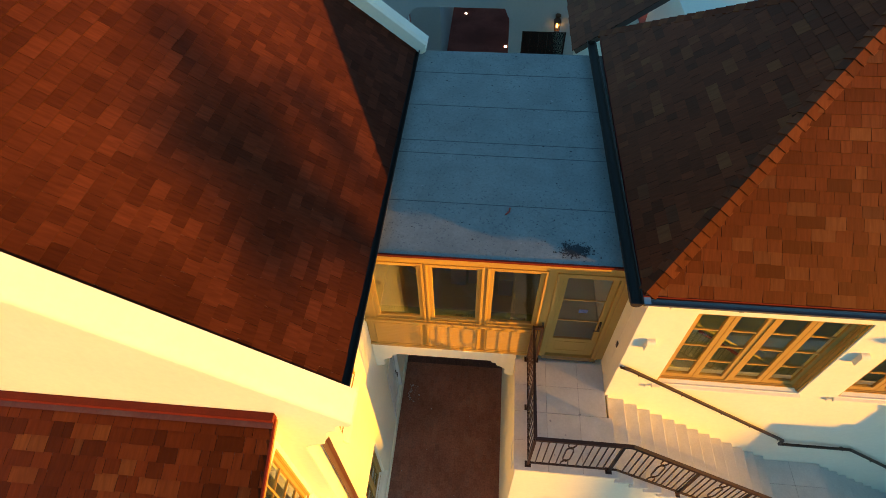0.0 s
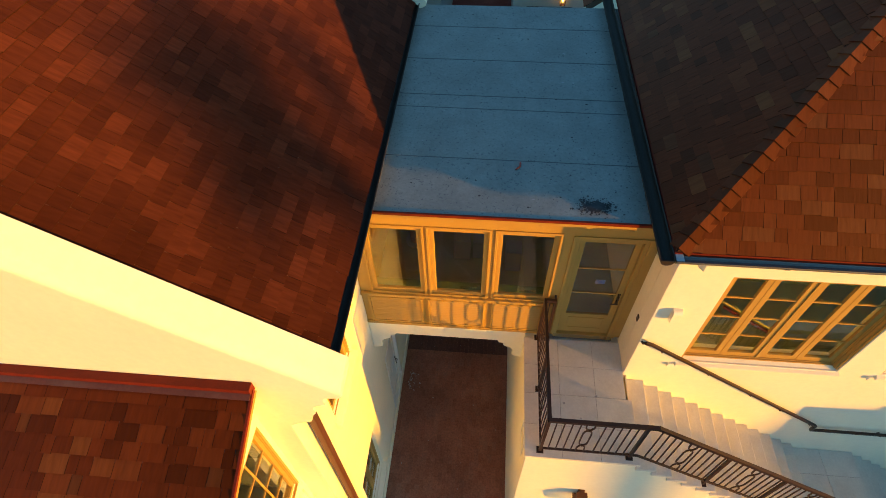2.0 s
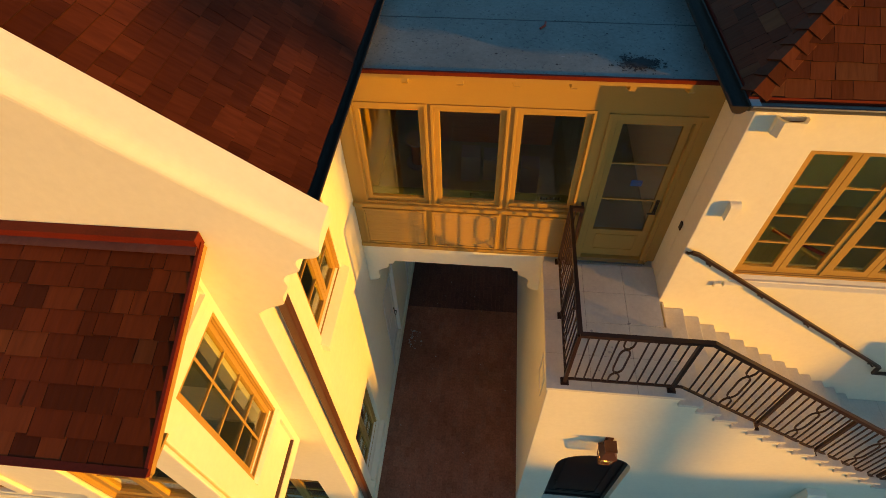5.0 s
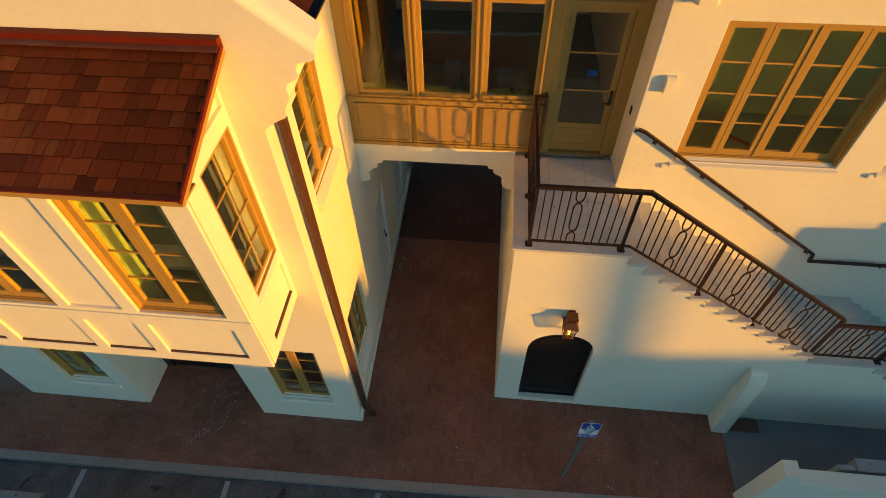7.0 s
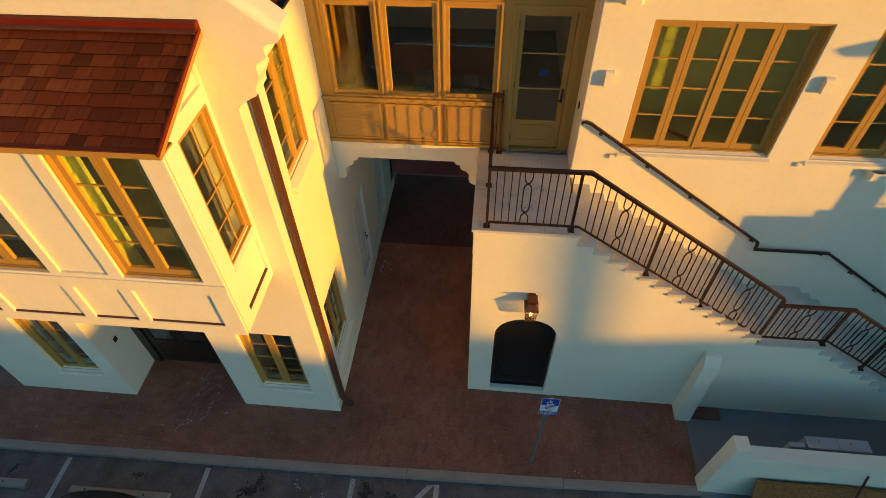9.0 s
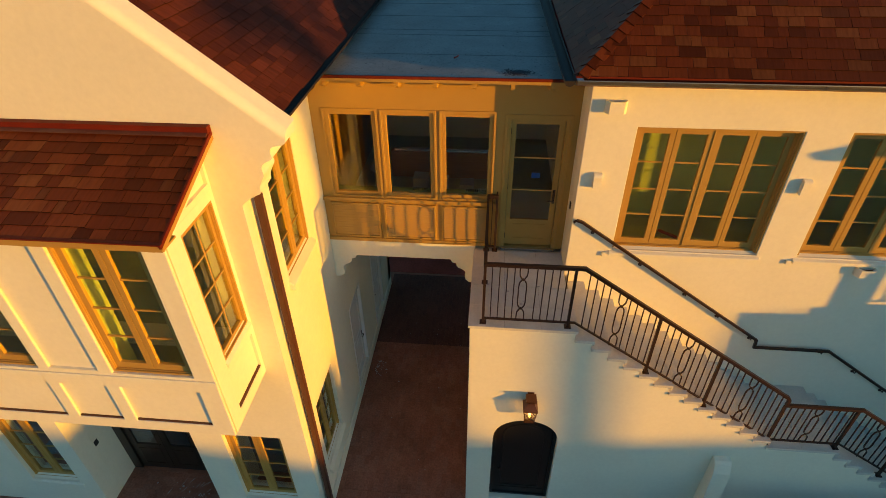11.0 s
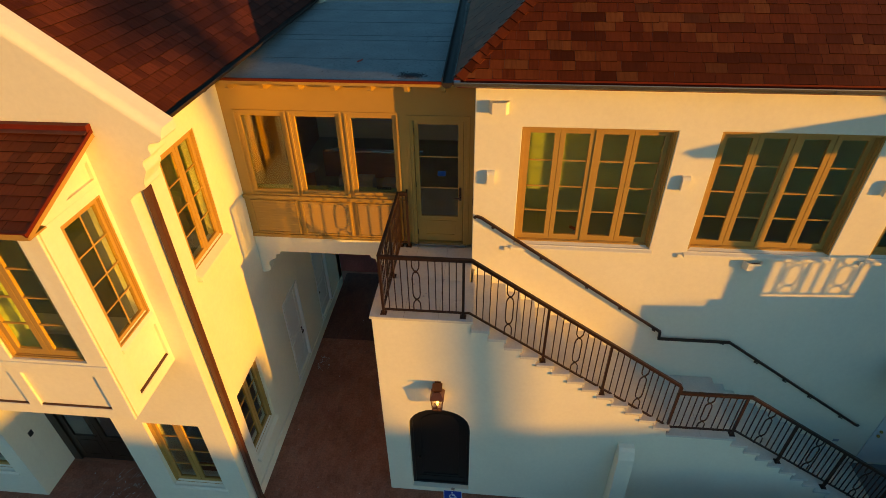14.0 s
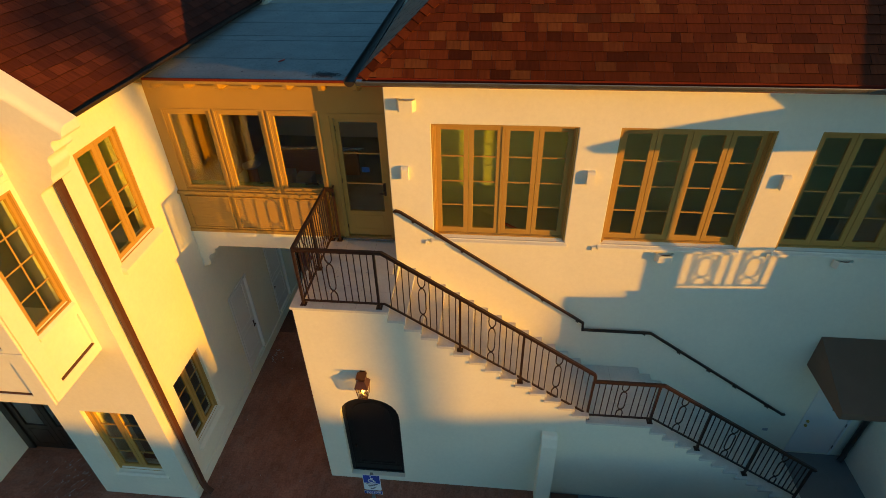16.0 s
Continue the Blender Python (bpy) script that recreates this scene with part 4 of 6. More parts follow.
part("side_wall", slab(face_x(BX), [rect(BY + 0.056, YL - 0.001, BZ0, 7.66)] + bay_side_holes, 0, 0.045), STUCCO, bay, bevel=0.008)
part("side_backing", slab(face_x(BX), [rect(BY + 0.06, YL - 0.001, BZ0 + 0.01, BZ1 - 0.01), rect(1.13, 1.87, 5.59, 7.53)], 0.046, 0.18), STUCCO, bay)
part("side_cheek", slab(face_x(BX), [[(BY + 0.056, 7.661), (1.938, 7.661), (1.938, 8.25), (BY + 0.056, 7.86)], [(1.36, 7.735), (1.89, 7.735), (1.89, 7.98)]], 0.0, 0.045), STUCCO, bay)
part("cheek_backing", slab(face_x(BX), [[(1.2, 7.70), (1.93, 7.70), (1.93, 8.1)]], 0.0465, 0.08), STUCCO, bay)
# dark strips draw the shadowed slots at the foot of the panels
for k in range(3):
    c = -3.075 - 2.02 * k
    for a, b in ((c - 0.53, c + 0.51), (c - 1.34, c - 0.72)):
        if a > -8.2:
            part("slot_shadow", mbox(face_y(BY), a, b, 4.693, 4.708, 0.012, 0.0375), COPPER_DARK, bay, "dark strip standing for a shadowed slot")
part("slot_shadow", mbox(face_x(BX), 1.095, 1.855, 4.703, 4.725, 0.010, 0.0455), COPPER_DARK, bay, "dark strip standing for a shadowed slot")
part("floor", box(-8.81, BX - 0.185, BY + 0.205, 2.27, 4.80, 4.92), FLOORING, bay)
part("underside", box(-8.7, BX - 0.1, BY + 0.205, YL - 0.001, BZ0 + 0.01, BZ0 + 0.08), STUCCO, bay)
part("string_course", slab(face_y(BY), [rect(-8.83, BX + 0.02, 5.49, 5.59)], -0.022, -0.001), STUCCO, bay, bevel=0.008)
for k, (a, b) in enumerate(bay_windows[:2]):
    solid("wall_pier", box(a - 0.95, a - 0.06, BY + 0.205, 1.30, 4.925, 7.70), STUCCO_INNER, "green board lining between the bay windows", "wall", "structure")
for k, (a, b) in enumerate(bay_windows):
    window("window_%d" % (11 + k), face_y(BY), a, b, 5.63, 7.64, 2, 4, "two-part tan timber casement of the bay", reveal=0.06, group="bay casements")
window("window_14", face_x(BX), 1.13, 1.87, 5.59, 7.53, 1, 4, "tan timber casement in the bay's side", reveal=0.03, sill=(0.03, 0.09, 0.02), group="bay casements", sash=0.05, cols=2)


# ---- doors ----
def bridge_door():
    m = face_y(YB)
    d = thing("door_1", (1.65, YB, 4.99), "closed grey-tan glazed door with three lights on the bridge", "door", kind="structure")
    part("door_frame", slab(m, [[(1.172, 4.99), (1.235, 4.99), (1.235, 7.40), (2.075, 7.40), (2.075, 4.99), (2.138, 4.99), (2.138, 7.458), (1.172, 7.458)]], 0.0, 0.14), TRIM, d, bevel=0.005)
    part("casing", slab(m, [[(1.13, 4.985), (1.18, 4.985), (1.18, 7.45), (2.13, 7.45), (2.13, 4.985), (2.18, 4.985), (2.18, 7.50), (1.13, 7.50)]], -0.02, -0.001), TRIM, d, bevel=0.004)
    leaf = part("door_leaf", slab(m, [rect(1.24, 2.07, 5.01, 7.395), rect(1.315, 1.98, 5.55, 7.32)], 0.05, 0.10), TRIM, d, bevel=0.005)
    pane = part("pane", mbox(m, 1.31, 1.985, 5.545, 7.325, 0.07, 0.077), GLASS, leaf)
    pane.visible_shadow = False
    for z in (6.14, 6.74):
        part("glazing_bar", mbox(m, 1.315, 1.98, z - 0.011, z + 0.011, 0.052, 0.0695), TRIM, leaf)
    part("lower_panel", frame_bm(m, 1.37, 1.94, 5.14, 5.46, 0.02, 0.042, 0.0495), TRIM, leaf)
    part("handle_plate", mbox(m, 2.0, 2.04, 5.90, 6.16, 0.035, 0.0495), IRON, leaf)
    part("lever", tube([m(2.02, 5.97, 0.04), m(2.02, 5.97, -0.015), m(1.92, 5.97, -0.015)], 0.011, 8), IRON, leaf)
    part("pull", tube([m(2.005, 6.02, 0.03), m(2.005, 6.03, -0.02), m(2.005, 6.14, -0.02), m(2.005, 6.15, 0.03)], 0.009, 8), IRON, leaf)
    part("notice", mbox(m, 1.62, 1.76, 6.36, 6.46, 0.078, 0.080), TAPE, leaf, "small blue notice behind the glass")
    part("threshold", mbox(m, 1.17, 2.14, 4.955, 4.989, -0.06, 0.14), CHROME, d, "metal threshold")
    for k in range(30):
        part("threshold_rib", mbox(m, 1.19 + 0.031 * k, 1.205 + 0.031 * k, 4.955, 4.962, -0.072, -0.061), BOX_METAL, d)
    for z in (5.2, 6.2, 7.2):
        part("hinge", tube([m(1.238, z - 0.05, 0.045), m(1.238, z + 0.05, 0.045)], 0.01, 8), IRON, d)
    return d


bridge_door()


def panel_door(name, m, a0, a1, b0, b1, hand_a, label):
    d = thing(name, m(0.5 * (a0 + a1), b0, 0), label, "door", "white passage doors", "structure")
    part("door_frame", slab(m, [[(a0 + 0.003, b0), (a0 + 0.055, b0), (a0 + 0.055, b1 - 0.055), (a1 - 0.055, b1 - 0.055), (a1 - 0.055, b0), (a1 - 0.003, b0), (a1 - 0.003, b1 - 0.003), (a0 + 0.003, b1 - 0.003)]], -0.012, 0.12), WHITE_PAINT, d, bevel=0.004)
    c0, c1 = a0 + 0.06, a1 - 0.06
    leaf = part("door_leaf", mbox(m, c0, c1, b0 + 0.015, b1 - 0.06, 0.06, 0.10), WHITE_PAINT, d)
    h = b1 - b0
    for z0, z1 in ((0.12, 0.42), (0.48, 0.93)):
        part("panel_moulding", frame_bm(m, c0 + 0.12, c1 - 0.12, b0 + h * z0, b0 + h * z1, 0.025, 0.048, 0.0595), WHITE_PAINT, leaf, bevel=0.005)
    z = b0 + 0.95
    part("handle_plate", mbox(m, hand_a - 0.025, hand_a + 0.025, z - 0.1, z + 0.1, 0.045, 0.0595), IRON, leaf, "black handle plate")
    part("lever", tube([m(hand_a, z, 0.05), m(hand_a, z, 0.0), m(hand_a - 0.11, z, 0.0)], 0.011, 8), IRON, leaf)
    return d


panel_door("door_2", face_x(XL), 5.15, 6.15, 0.30, 2.78, 5.98, "closed white panelled door in the passage")
panel_door("door_3", face_x(XL), 7.32, 8.32, 0.30, 2.78, 7.46, "closed white panelled door deep in the passage")


def arched_door():
    m = face_y(YS)
    d = thing("door_4", (1.78, YS, 0.05), "closed black arched door in the stair wall", "door", kind="structure")

    def arc(w, top, base, z0):
        return [(1.78 - w, z0), (1.78 + w, z0), (1.78 + w, base)] + [(1.78 + w * math.cos(a), base + (top - base) * math.sin(a) ** 0.85) for a in [math.pi * k / 14 for k in range(1, 14)]] + [(1.78 - w, base)]
    part("door_frame", slab(m, [arc(0.578, 2.695, 2.12, 0.142), arc(0.52, 2.63, 2.10, 0.18)], 0.10, 0.2), BLACK_DOOR, d, bevel=0.006)
    leaf = part("door_leaf", slab(m, [arc(0.519, 2.628, 2.10, 0.18)], 0.14, 0.19), BLACK_DOOR, d)
    part("panel_moulding", slab(m, [arc(0.39, 2.42, 2.02, 0.42), arc(0.36, 2.38, 2.0, 0.45)], 0.125, 0.1395), BLACK_DOOR, leaf, bevel=0.004)
    part("bottom_rail", mbox(m, 1.30, 2.26, 0.21, 0.36, 0.13, 0.1395), BLACK_DOOR, leaf)
    part("knob", ball(m(1.36, 1.02, 0.10), 0.03), IRON, leaf)


arched_door()


def shop_doors():
    m = face_y(2.80)
    d = thing("door_5", (-5.25, 2.8, 0), "closed dark wooden double door with glass in the shop entrance", "door", kind="structure")
    part("door_frame", slab(m, [[(-6.48, 0.01), (-6.30, 0.01), (-6.30, 2.35), (-4.12, 2.35), (-4.12, 0.01), (-4.03, 0.01), (-4.03, 3.34), (-6.48, 3.34)]], 0.0, 0.14), DARK_WOOD, d)
    for a in (-6.29, -5.565, -4.845):
        leaf = part("door_leaf", slab(m, [rect(a, a + 0.715, 0.02, 2.34), rect(a + 0.12, a + 0.595, 0.85, 2.2)], 0.04, 0.09), DARK_WOOD, d, bevel=0.004)
        pane = part("pane", mbox(m, a + 0.115, a + 0.6, 0.845, 2.205, 0.06, 0.067), GLASS, leaf)
        pane.visible_shadow = False
        part("lower_panel", frame_bm(m, a + 0.12, a + 0.595, 0.18, 0.72, 0.03, 0.03, 0.0395), DARK_WOOD, leaf)
        part("pull", tube([m(a + 0.66, 0.9, 0.04), m(a + 0.66, 0.9, 0.0), m(a + 0.66, 1.25, 0.0), m(a + 0.66, 1.25, 0.04)], 0.01, 8), IRON, leaf)


shop_doors()


def service_door():
    m = face_y(YM)
    d = thing("door_6", (11.2, YM, 0.02), "closed white flush service door under the awning", "door", kind="structure")
    part("door_frame", slab(m, [[(10.702, 0.02), (10.75, 0.02), (10.75, 2.10), (11.63, 2.10), (11.63, 0.02), (11.678, 0.02), (11.678, 2.148), (10.702, 2.148)]], -0.01, 0.12), WHITE_PAINT, d)
    leaf = part("door_leaf", mbox(m, 10.753, 11.627, 0.03, 2.097, 0.02, 0.065), WHITE_PAINT, d)
    for z in (0.98, 1.12):
        part("lock", ball(m(10.83, z, -0.01), 0.032), BRASS, leaf, "brass lock")
    for z in (0.3, 1.05, 1.85):
        part("hinge", tube([m(11.63, z - 0.05, 0.0), m(11.63, z + 0.05, 0.0)], 0.014, 8), CHROME, d)
    part("peephole", ball(m(11.2, 1.5, 0.015), 0.014), IRON, leaf)


service_door()


# ---- stair, landings and rails ----
stair = thing("stair", (2.33, 3.4, 0), "pale limestone stair with projecting treads along the white wall", "stair", kind="structure")
YT = YS - 0.032
for i in range(13):
    z = 4.95 - RISER * (i + 1)
    part("tread", box(NOSE[i] - 0.0, NOSE[i + 1] + 0.03, YT, YM - 0.003, z - 0.055, z), STONE, stair, bevel=0.008)
    part("riser", box(NOSE[i] - 0.02, NOSE[i] - 0.001, YS + 0.01, YM - 0.004, z + 0.001, z + RISER - 0.046), STONE, stair)
    part("tread_bracket", slab(face_y(YT), [[(NOSE[i + 1] + 0.028, z - 0.056), (NOSE[i + 1] + 0.028, z - 0.09), (NOSE[i + 1] + 0.015, z - 0.11), (NOSE[i + 1] + 0.0, z - 0.09), (NOSE[i + 1] - 0.004, z - 0.056)]], 0.012, 0.0315), STONE, stair)
part("riser", box(NOSE[13] - 0.02, NOSE[13] - 0.001, YS + 0.01, YM - 0.004, ZMID + 0.001, ZMID + RISER - 0.046), STONE, stair)
for i in range(13):
    z = ZMID - RL * (i + 1)
    part("tread", box(LOW[i], LOW[i + 1] + 0.03, YT, YM - 0.003, z - 0.055, z), STONE, stair, bevel=0.008)
    part("riser", box(LOW[i] - 0.02, LOW[i] - 0.001, YS + 0.01, YM - 0.004, z + 0.001, z + RL - 0.046), STONE, stair)
    part("tread_bracket", slab(face_y(YT), [[(LOW[i + 1] + 0.028, z - 0.056), (LOW[i + 1] + 0.028, z - 0.09), (LOW[i + 1] + 0.015, z - 0.11), (LOW[i + 1] + 0.0, z - 0.09), (LOW[i + 1] - 0.004, z - 0.056)]], 0.012, 0.0315), STONE, stair)
part("carriage", slab(face_y(YS + 0.31), [profile], 0, 0.2), CONCRETE, stair)


def slabs(name, x0, x1, y0, y1, z, nx, ny, label, skip=None):
    top = thing(name, (x0, y0, z - 0.05), label, "landing", kind="structure")
    for i in range(nx):
        for j in range(ny):
            a0, a1 = x0 + (x1 - x0) * i / nx, x0 + (x1 - x0) * (i + 1) / nx
            b0, b1 = y0 + (y1 - y0) * j / ny, y0 + (y1 - y0) * (j + 1) / ny
            if skip and a1 > skip[0] and b1 > skip[1] + 0.02:
                a1 = min(a1, skip[0])
                if a1 - a0 < 0.02:
                    continue
            part("stone_slab", box(a0 + 0.002, a1 - 0.002, b0 + 0.002, b1 - 0.002, z - 0.05, z), STONE, top, bevel=0.004)
    part("bedding", box(x0 + 0.01, min(x1, 2.26) if skip else x1 - 0.01, y0 + 0.03, y1 - 0.01, z - 0.06, z - 0.006), CONCRETE, top)
    return top


slabs("landing_upper", XS - 0.03, 2.36, YT, YB - 0.087, 4.952, 3, 4, "pale limestone slab landing before the bridge door", (XM - 0.003, YM))
solid("landing_core", box(1.035, XM, 3.02, YB + 0.1, 4.6, 4.885), STUCCO, "white stucco landing base", "landing", "structure")
slabs("landing_middle", NOSE[13] - 0.0, LOW[0] + 0.03, YT, YM - 0.003, ZMID, 2, 3, "pale limestone slab landing half way down")


def ornament(p, up, along, h, rail):
    """Two links and a long ring between them."""
    n = 22
    w = 0.056
    lo, hi = 0.23 * h, 0.77 * h
    P = lambda a, z: p + along * a + up * z
    L = [P(-w, 0), P(-w, lo * 0.45), P(-w * 0.9, lo * 0.70), P(-0.012, lo), P(-w * 0.8, lo * 1.22), P(-w, lo * 1.5), P(-w, hi - lo * 0.5), P(-w * 0.8, hi - lo * 0.22), P(-0.012, hi), P(-w * 0.9, hi + lo * 0.30), P(-w, hi + lo * 0.55), P(-w, h)]
    R = [p + (q - p) - 2 * along * (q - p).dot(along) / along.length_squared * 1.0 for q in L]
    part("ring_bar", tube(L, 0.0085, 4, square=True), IRON, rail)
    part("ring_bar", tube(R, 0.0085, 4, square=True), IRON, rail)
    for z in (lo, hi):
        part("ring_collar", ball(P(0, z), 0.021, seg=8), IRON, rail)


def rail_run(rail, a, b, top_a, top_b, lift, posts, orns, step=0.108):
    """Pickets between a bottom bar and a top bar that run from a to b (places of the bottom bar)."""
    a, b = Vector(a), Vector(b)
    d = b - a
    flat_d = Vector((d.x, d.y, 0))
    length = flat_d.length
    along = flat_d.normalized()
    up = Vector((0, 0, 1))
    slope = d.z / length
    part("bottom_rail", tube([a, b], 0.014, square=True), IRON, rail)
    hgt = lambda s: (top_a + (top_b - top_a) * s / length) - (a.z + slope * s)
    at = lambda s: a + along * s + up * slope * s
    taken = [s for s in posts] + [s for s in orns]
    n = int(length / step)
    for i in range(1, n + 1):
        s = i * length / (n + 1)
        if all(abs(s - t) > (0.045 if t in posts else 0.095) for t in taken):
            part("picket", tube([at(s), at(s) + up * hgt(s)], 0.0075, square=True), IRON, rail)
    for s in orns:
        ornament(at(s), up, along, hgt(s), rail)


railing = thing("railing", (0.82, 2.77, 4.95), "dark brown wrought-iron stair railing with ring ornaments", "railing")
YR = YS + 0.075
XR = XS + 0.195
ZT, ZB = 6.06, 5.04
# side run of the upper landing
rail_run(railing, (XR, YB - 0.09, ZB), (XR, YR, ZB), ZT, ZT, 0, (0.0, 0.92), (0.46, 1.38))
# its short return beside the bridge door
rail_run(railing, (XR, YB - 0.09, ZB), (XR + 0.15, YB - 0.09, ZB), ZT, ZT, 0, (0.0, 0.15), ())
part("wall_tie", tube([(XR + 0.15, YB - 0.09, ZT + 0.012), (XR + 0.15, YB - 0.005, ZT + 0.05)], 0.014, square=True), IRON, railing)
rail_run(railing, (XR, YR, ZB), (2.30, YR, ZB), ZT, ZT, 0, (0.0, 1.25), (0.55,))
SA = (3.64 - 6.06) / (5.86 - 2.34)
zt = lambda x: 6.06 + SA * (x - 2.34)
rail_run(railing, (2.30, YR, 5.04), (5.88, YR, 5.04 + SA * 3.58), 6.08, 6.08 + SA * 3.58, 0, (1.23, 2.30, 3.58), (0.62, 1.76, 2.93))
rail_run(railing, (5.88, YR, 2.56), (7.06, YR, 2.56), 3.46, 3.46, 0, (0.0, 1.14), (0.56,))
SB = (1.38 - 3.46) / (10.26 - 7.10)
rail_run(railing, (7.06, YR, 2.56), (10.26, YR, 2.56 + SB * 3.2), 3.48, 3.48 + SB * 3.2, 0, (0.97, 2.04, 3.2), (0.46, 1.5, 2.62))
top = [(XR, YB - 0.09, ZT + 0.012), (XR, YR, ZT + 0.012), (2.32, YR, ZT + 0.012), (5.86, YR, zt(5.86) + 0.012), (5.89, YR, 3.47), (7.08, YR, 3.47), (10.34, YR, 3.47 + SB * 3.26)]
part("top_rail", tube([(XR + 0.17, YB - 0.09, ZT + 0.012)] + top[:2], 0.026, 8, square=True), IRON, railing)
part("top_rail", tube(top[1:4], 0.026, 8, square=True), IRON, railing)
part("top_rail", tube([top[3], (5.885, YR, zt(5.86) - 0.03), top[4]], 0.024, 8, square=True), IRON, railing)
part("top_rail", tube(top[4:], 0.026, 8, square=True), IRON, railing)
for x, y, z0, z1 in ((XR + 0.15, YB - 0.09, 4.952, ZT), (XR, YB - 0.09, 4.952, ZT), (XR, YB - 1.01, 4.952, ZT), (XR, YR, 4.952, ZT), (2.20, YR, 4.952, ZT), (3.53, YR, 4.95 - RISER * 5, zt(3.53)), (4.60, YR, 4.95 - RISER * 9, zt(4.60)), (5.88, YR, ZMID, 3.46), (7.02, YR, ZMID, 3.46), (8.03, YR, ZMID - RL * 4, 3.47 + SB * 0.95), (9.10, YR, ZMID - RL * 8, 3.47 + SB * 2.02), (10.26, YR, ZMID - RL * 13, 3.47 + SB * 3.18)):
    post = part("post", tube([(x, y, z0), (x, y, z1)], 0.020, square=True), IRON, railing)
    part("base_plate", box(x - 0.05, x + 0.05, y - 0.05, y + 0.05, z0 - 0.001, z0 + 0.012), IRON, post)

handrail = thing("handrail", (2.36, YM - 0.07, 5.0), "dark iron wall handrail on brackets beside the stair", "handrail")
YH = YM - 0.075
hp = [(2.33, YH, 6.06), (2.42, YH, 6.03), (5.80, YH, 3.68), (5.815, YH, 3.50), (7.10, YH, 3.50), (10.20, YH, 1.37), (10.27, YH + 0.03, 1.33)]
part("bar", tube(hp, 0.021, 10, square=True), IRON, handrail)
part("return_end", tube([(2.33, YH, 6.06), (2.30, YH + 0.02, 6.02), (2.31, YM, 5.97)], 0.018, 8), IRON, handrail)
for i, (x, z) in enumerate([(2.62, 5.89), (3.48, 5.295), (4.34, 4.695), (5.0, 4.235), (5.70, 3.75), (7.0, 3.50), (7.75, 3.05), (8.43, 2.585), (9.05, 2.16), (9.85, 1.61)]):
    br = part("bracket", tube([(x, YH, z - 0.02), (x, YH, z - 0.07), (x, YM - 0.002, z - 0.09)], 0.009, 8), IRON, handrail)
    part("bracket_plate", disc((x, YM - 0.006, z - 0.09), 0.03, (0, 1, 0), 0.012), IRON, br)


# ---- lamps ----
def lantern(m, a, b, label, glow=True):
    """A copper lantern on a wall bracket; a, b: the middle of its back on the wall."""
    l = thing("wall_lantern", m(a, b - 0.2, 0), label, "lantern")
    part("backplate", mbox(m, a - 0.055, a + 0.055, b - 0.08, b + 0.33, -0.02, -0.001), COPPER, l)
    part("arm", mbox(m, a - 0.03, a + 0.03, b + 0.26, b + 0.31, -0.13, -0.02), COPPER, l)
    w0, w1, c = 0.08, 0.105, 0.13
    z0, z1 = b - 0.20, b + 0.10
    bm = bmesh.new()
    lo = [bm.verts.new(m(a + s * w0, z0, -c + t * w0)) for s, t in ((-1, -1), (1, -1), (1, 1), (-1, 1))]
    hi = [bm.verts.new(m(a + s * w0, z0 - 0.02, -c + t * w0)) for s, t in ((-1, -1), (1, -1), (1, 1), (-1, 1))]
    for k in range(4):
        bm.faces.new((lo[k], lo[(k + 1) % 4], hi[(k + 1) % 4], hi[k]))
    bm.faces.new(lo)
    bm.faces.new(hi[::-1])
    part("base_tray", bm, COPPER_DARK, l)
    for s, t in ((-1, -1), (1, -1), (1, 1), (-1, 1)):
        part("corner_bar", tube([m(a + s * w0, z0, -c + t * w0), m(a + s * w1, z1, -c + t * w1)], 0.007, square=True), COPPER, l)
    for (s0, t0), (s1, t1) in (((-1, -1), (1, -1)), ((1, -1), (1, 1)), ((-1, 1), (-1, -1))):
        bm = bmesh.new()
        q = [m(a + s0 * w0, z0, -c + t0 * w0), m(a + s1 * w0, z0, -c + t1 * w0), m(a + s1 * w1, z1, -c + t1 * w1), m(a + s0 * w1, z1, -c + t0 * w1)]
        mid = m(a, b, -c)
        vo = [bm.verts.new(p) for p in q]
        vi = [bm.verts.new(p + (mid - p).normalized() * 0.004) for p in q]
        bm.faces.new(vo)
        bm.faces.new(vi[::-1])
        for k in range(4):
            bm.faces.new((vo[k], vo[(k + 1) % 4], vi[(k + 1) % 4], vi[k]))
        part("glass_side", bm, CLEAR, l)
    bm = bmesh.new()
    e = [bm.verts.new(m(a + s * 0.122, z1, -c + t * 0.122)) for s, t in ((-1, -1), (1, -1), (1, 1), (-1, 1))]
    f = [bm.verts.new(m(a + s * 0.122, z1 + 0.02, -c + t * 0.122)) for s, t in ((-1, -1), (1, -1), (1, 1), (-1, 1))]
    h = [bm.verts.new(m(a + s * 0.075, z1 + 0.11, -c + t * 0.075)) for s, t in ((-1, -1), (1, -1), (1, 1), (-1, 1))]
    i2 = [bm.verts.new(m(a + s * 0.06, z1 + 0.15, -c + t * 0.06)) for s, t in ((-1, -1), (1, -1), (1, 1), (-1, 1))]
    for r, q in ((e, f), (f, h), (h, i2)):
        for k in range(4):
            bm.faces.new((r[k], r[(k + 1) % 4], q[(k + 1) % 4], q[k]))
    bm.faces.new(e[::-1])
    bm.faces.new(i2)
    part("hood", bm, COPPER_DARK, l, "brown copper hood")
    part("chimney_cap", mbox(m, a - 0.085, a + 0.085, z1 + 0.21, z1 + 0.235, -c - 0.085, -c + 0.085), COPPER, l)
    for s in (-1, 0, 1):
        part("chimney_stem", mbox(m, a + s * 0.045 - 0.009, a + s * 0.045 + 0.009, z1 + 0.149, z1 + 0.211, -c - 0.05, -c + 0.05), COPPER_DARK, l)
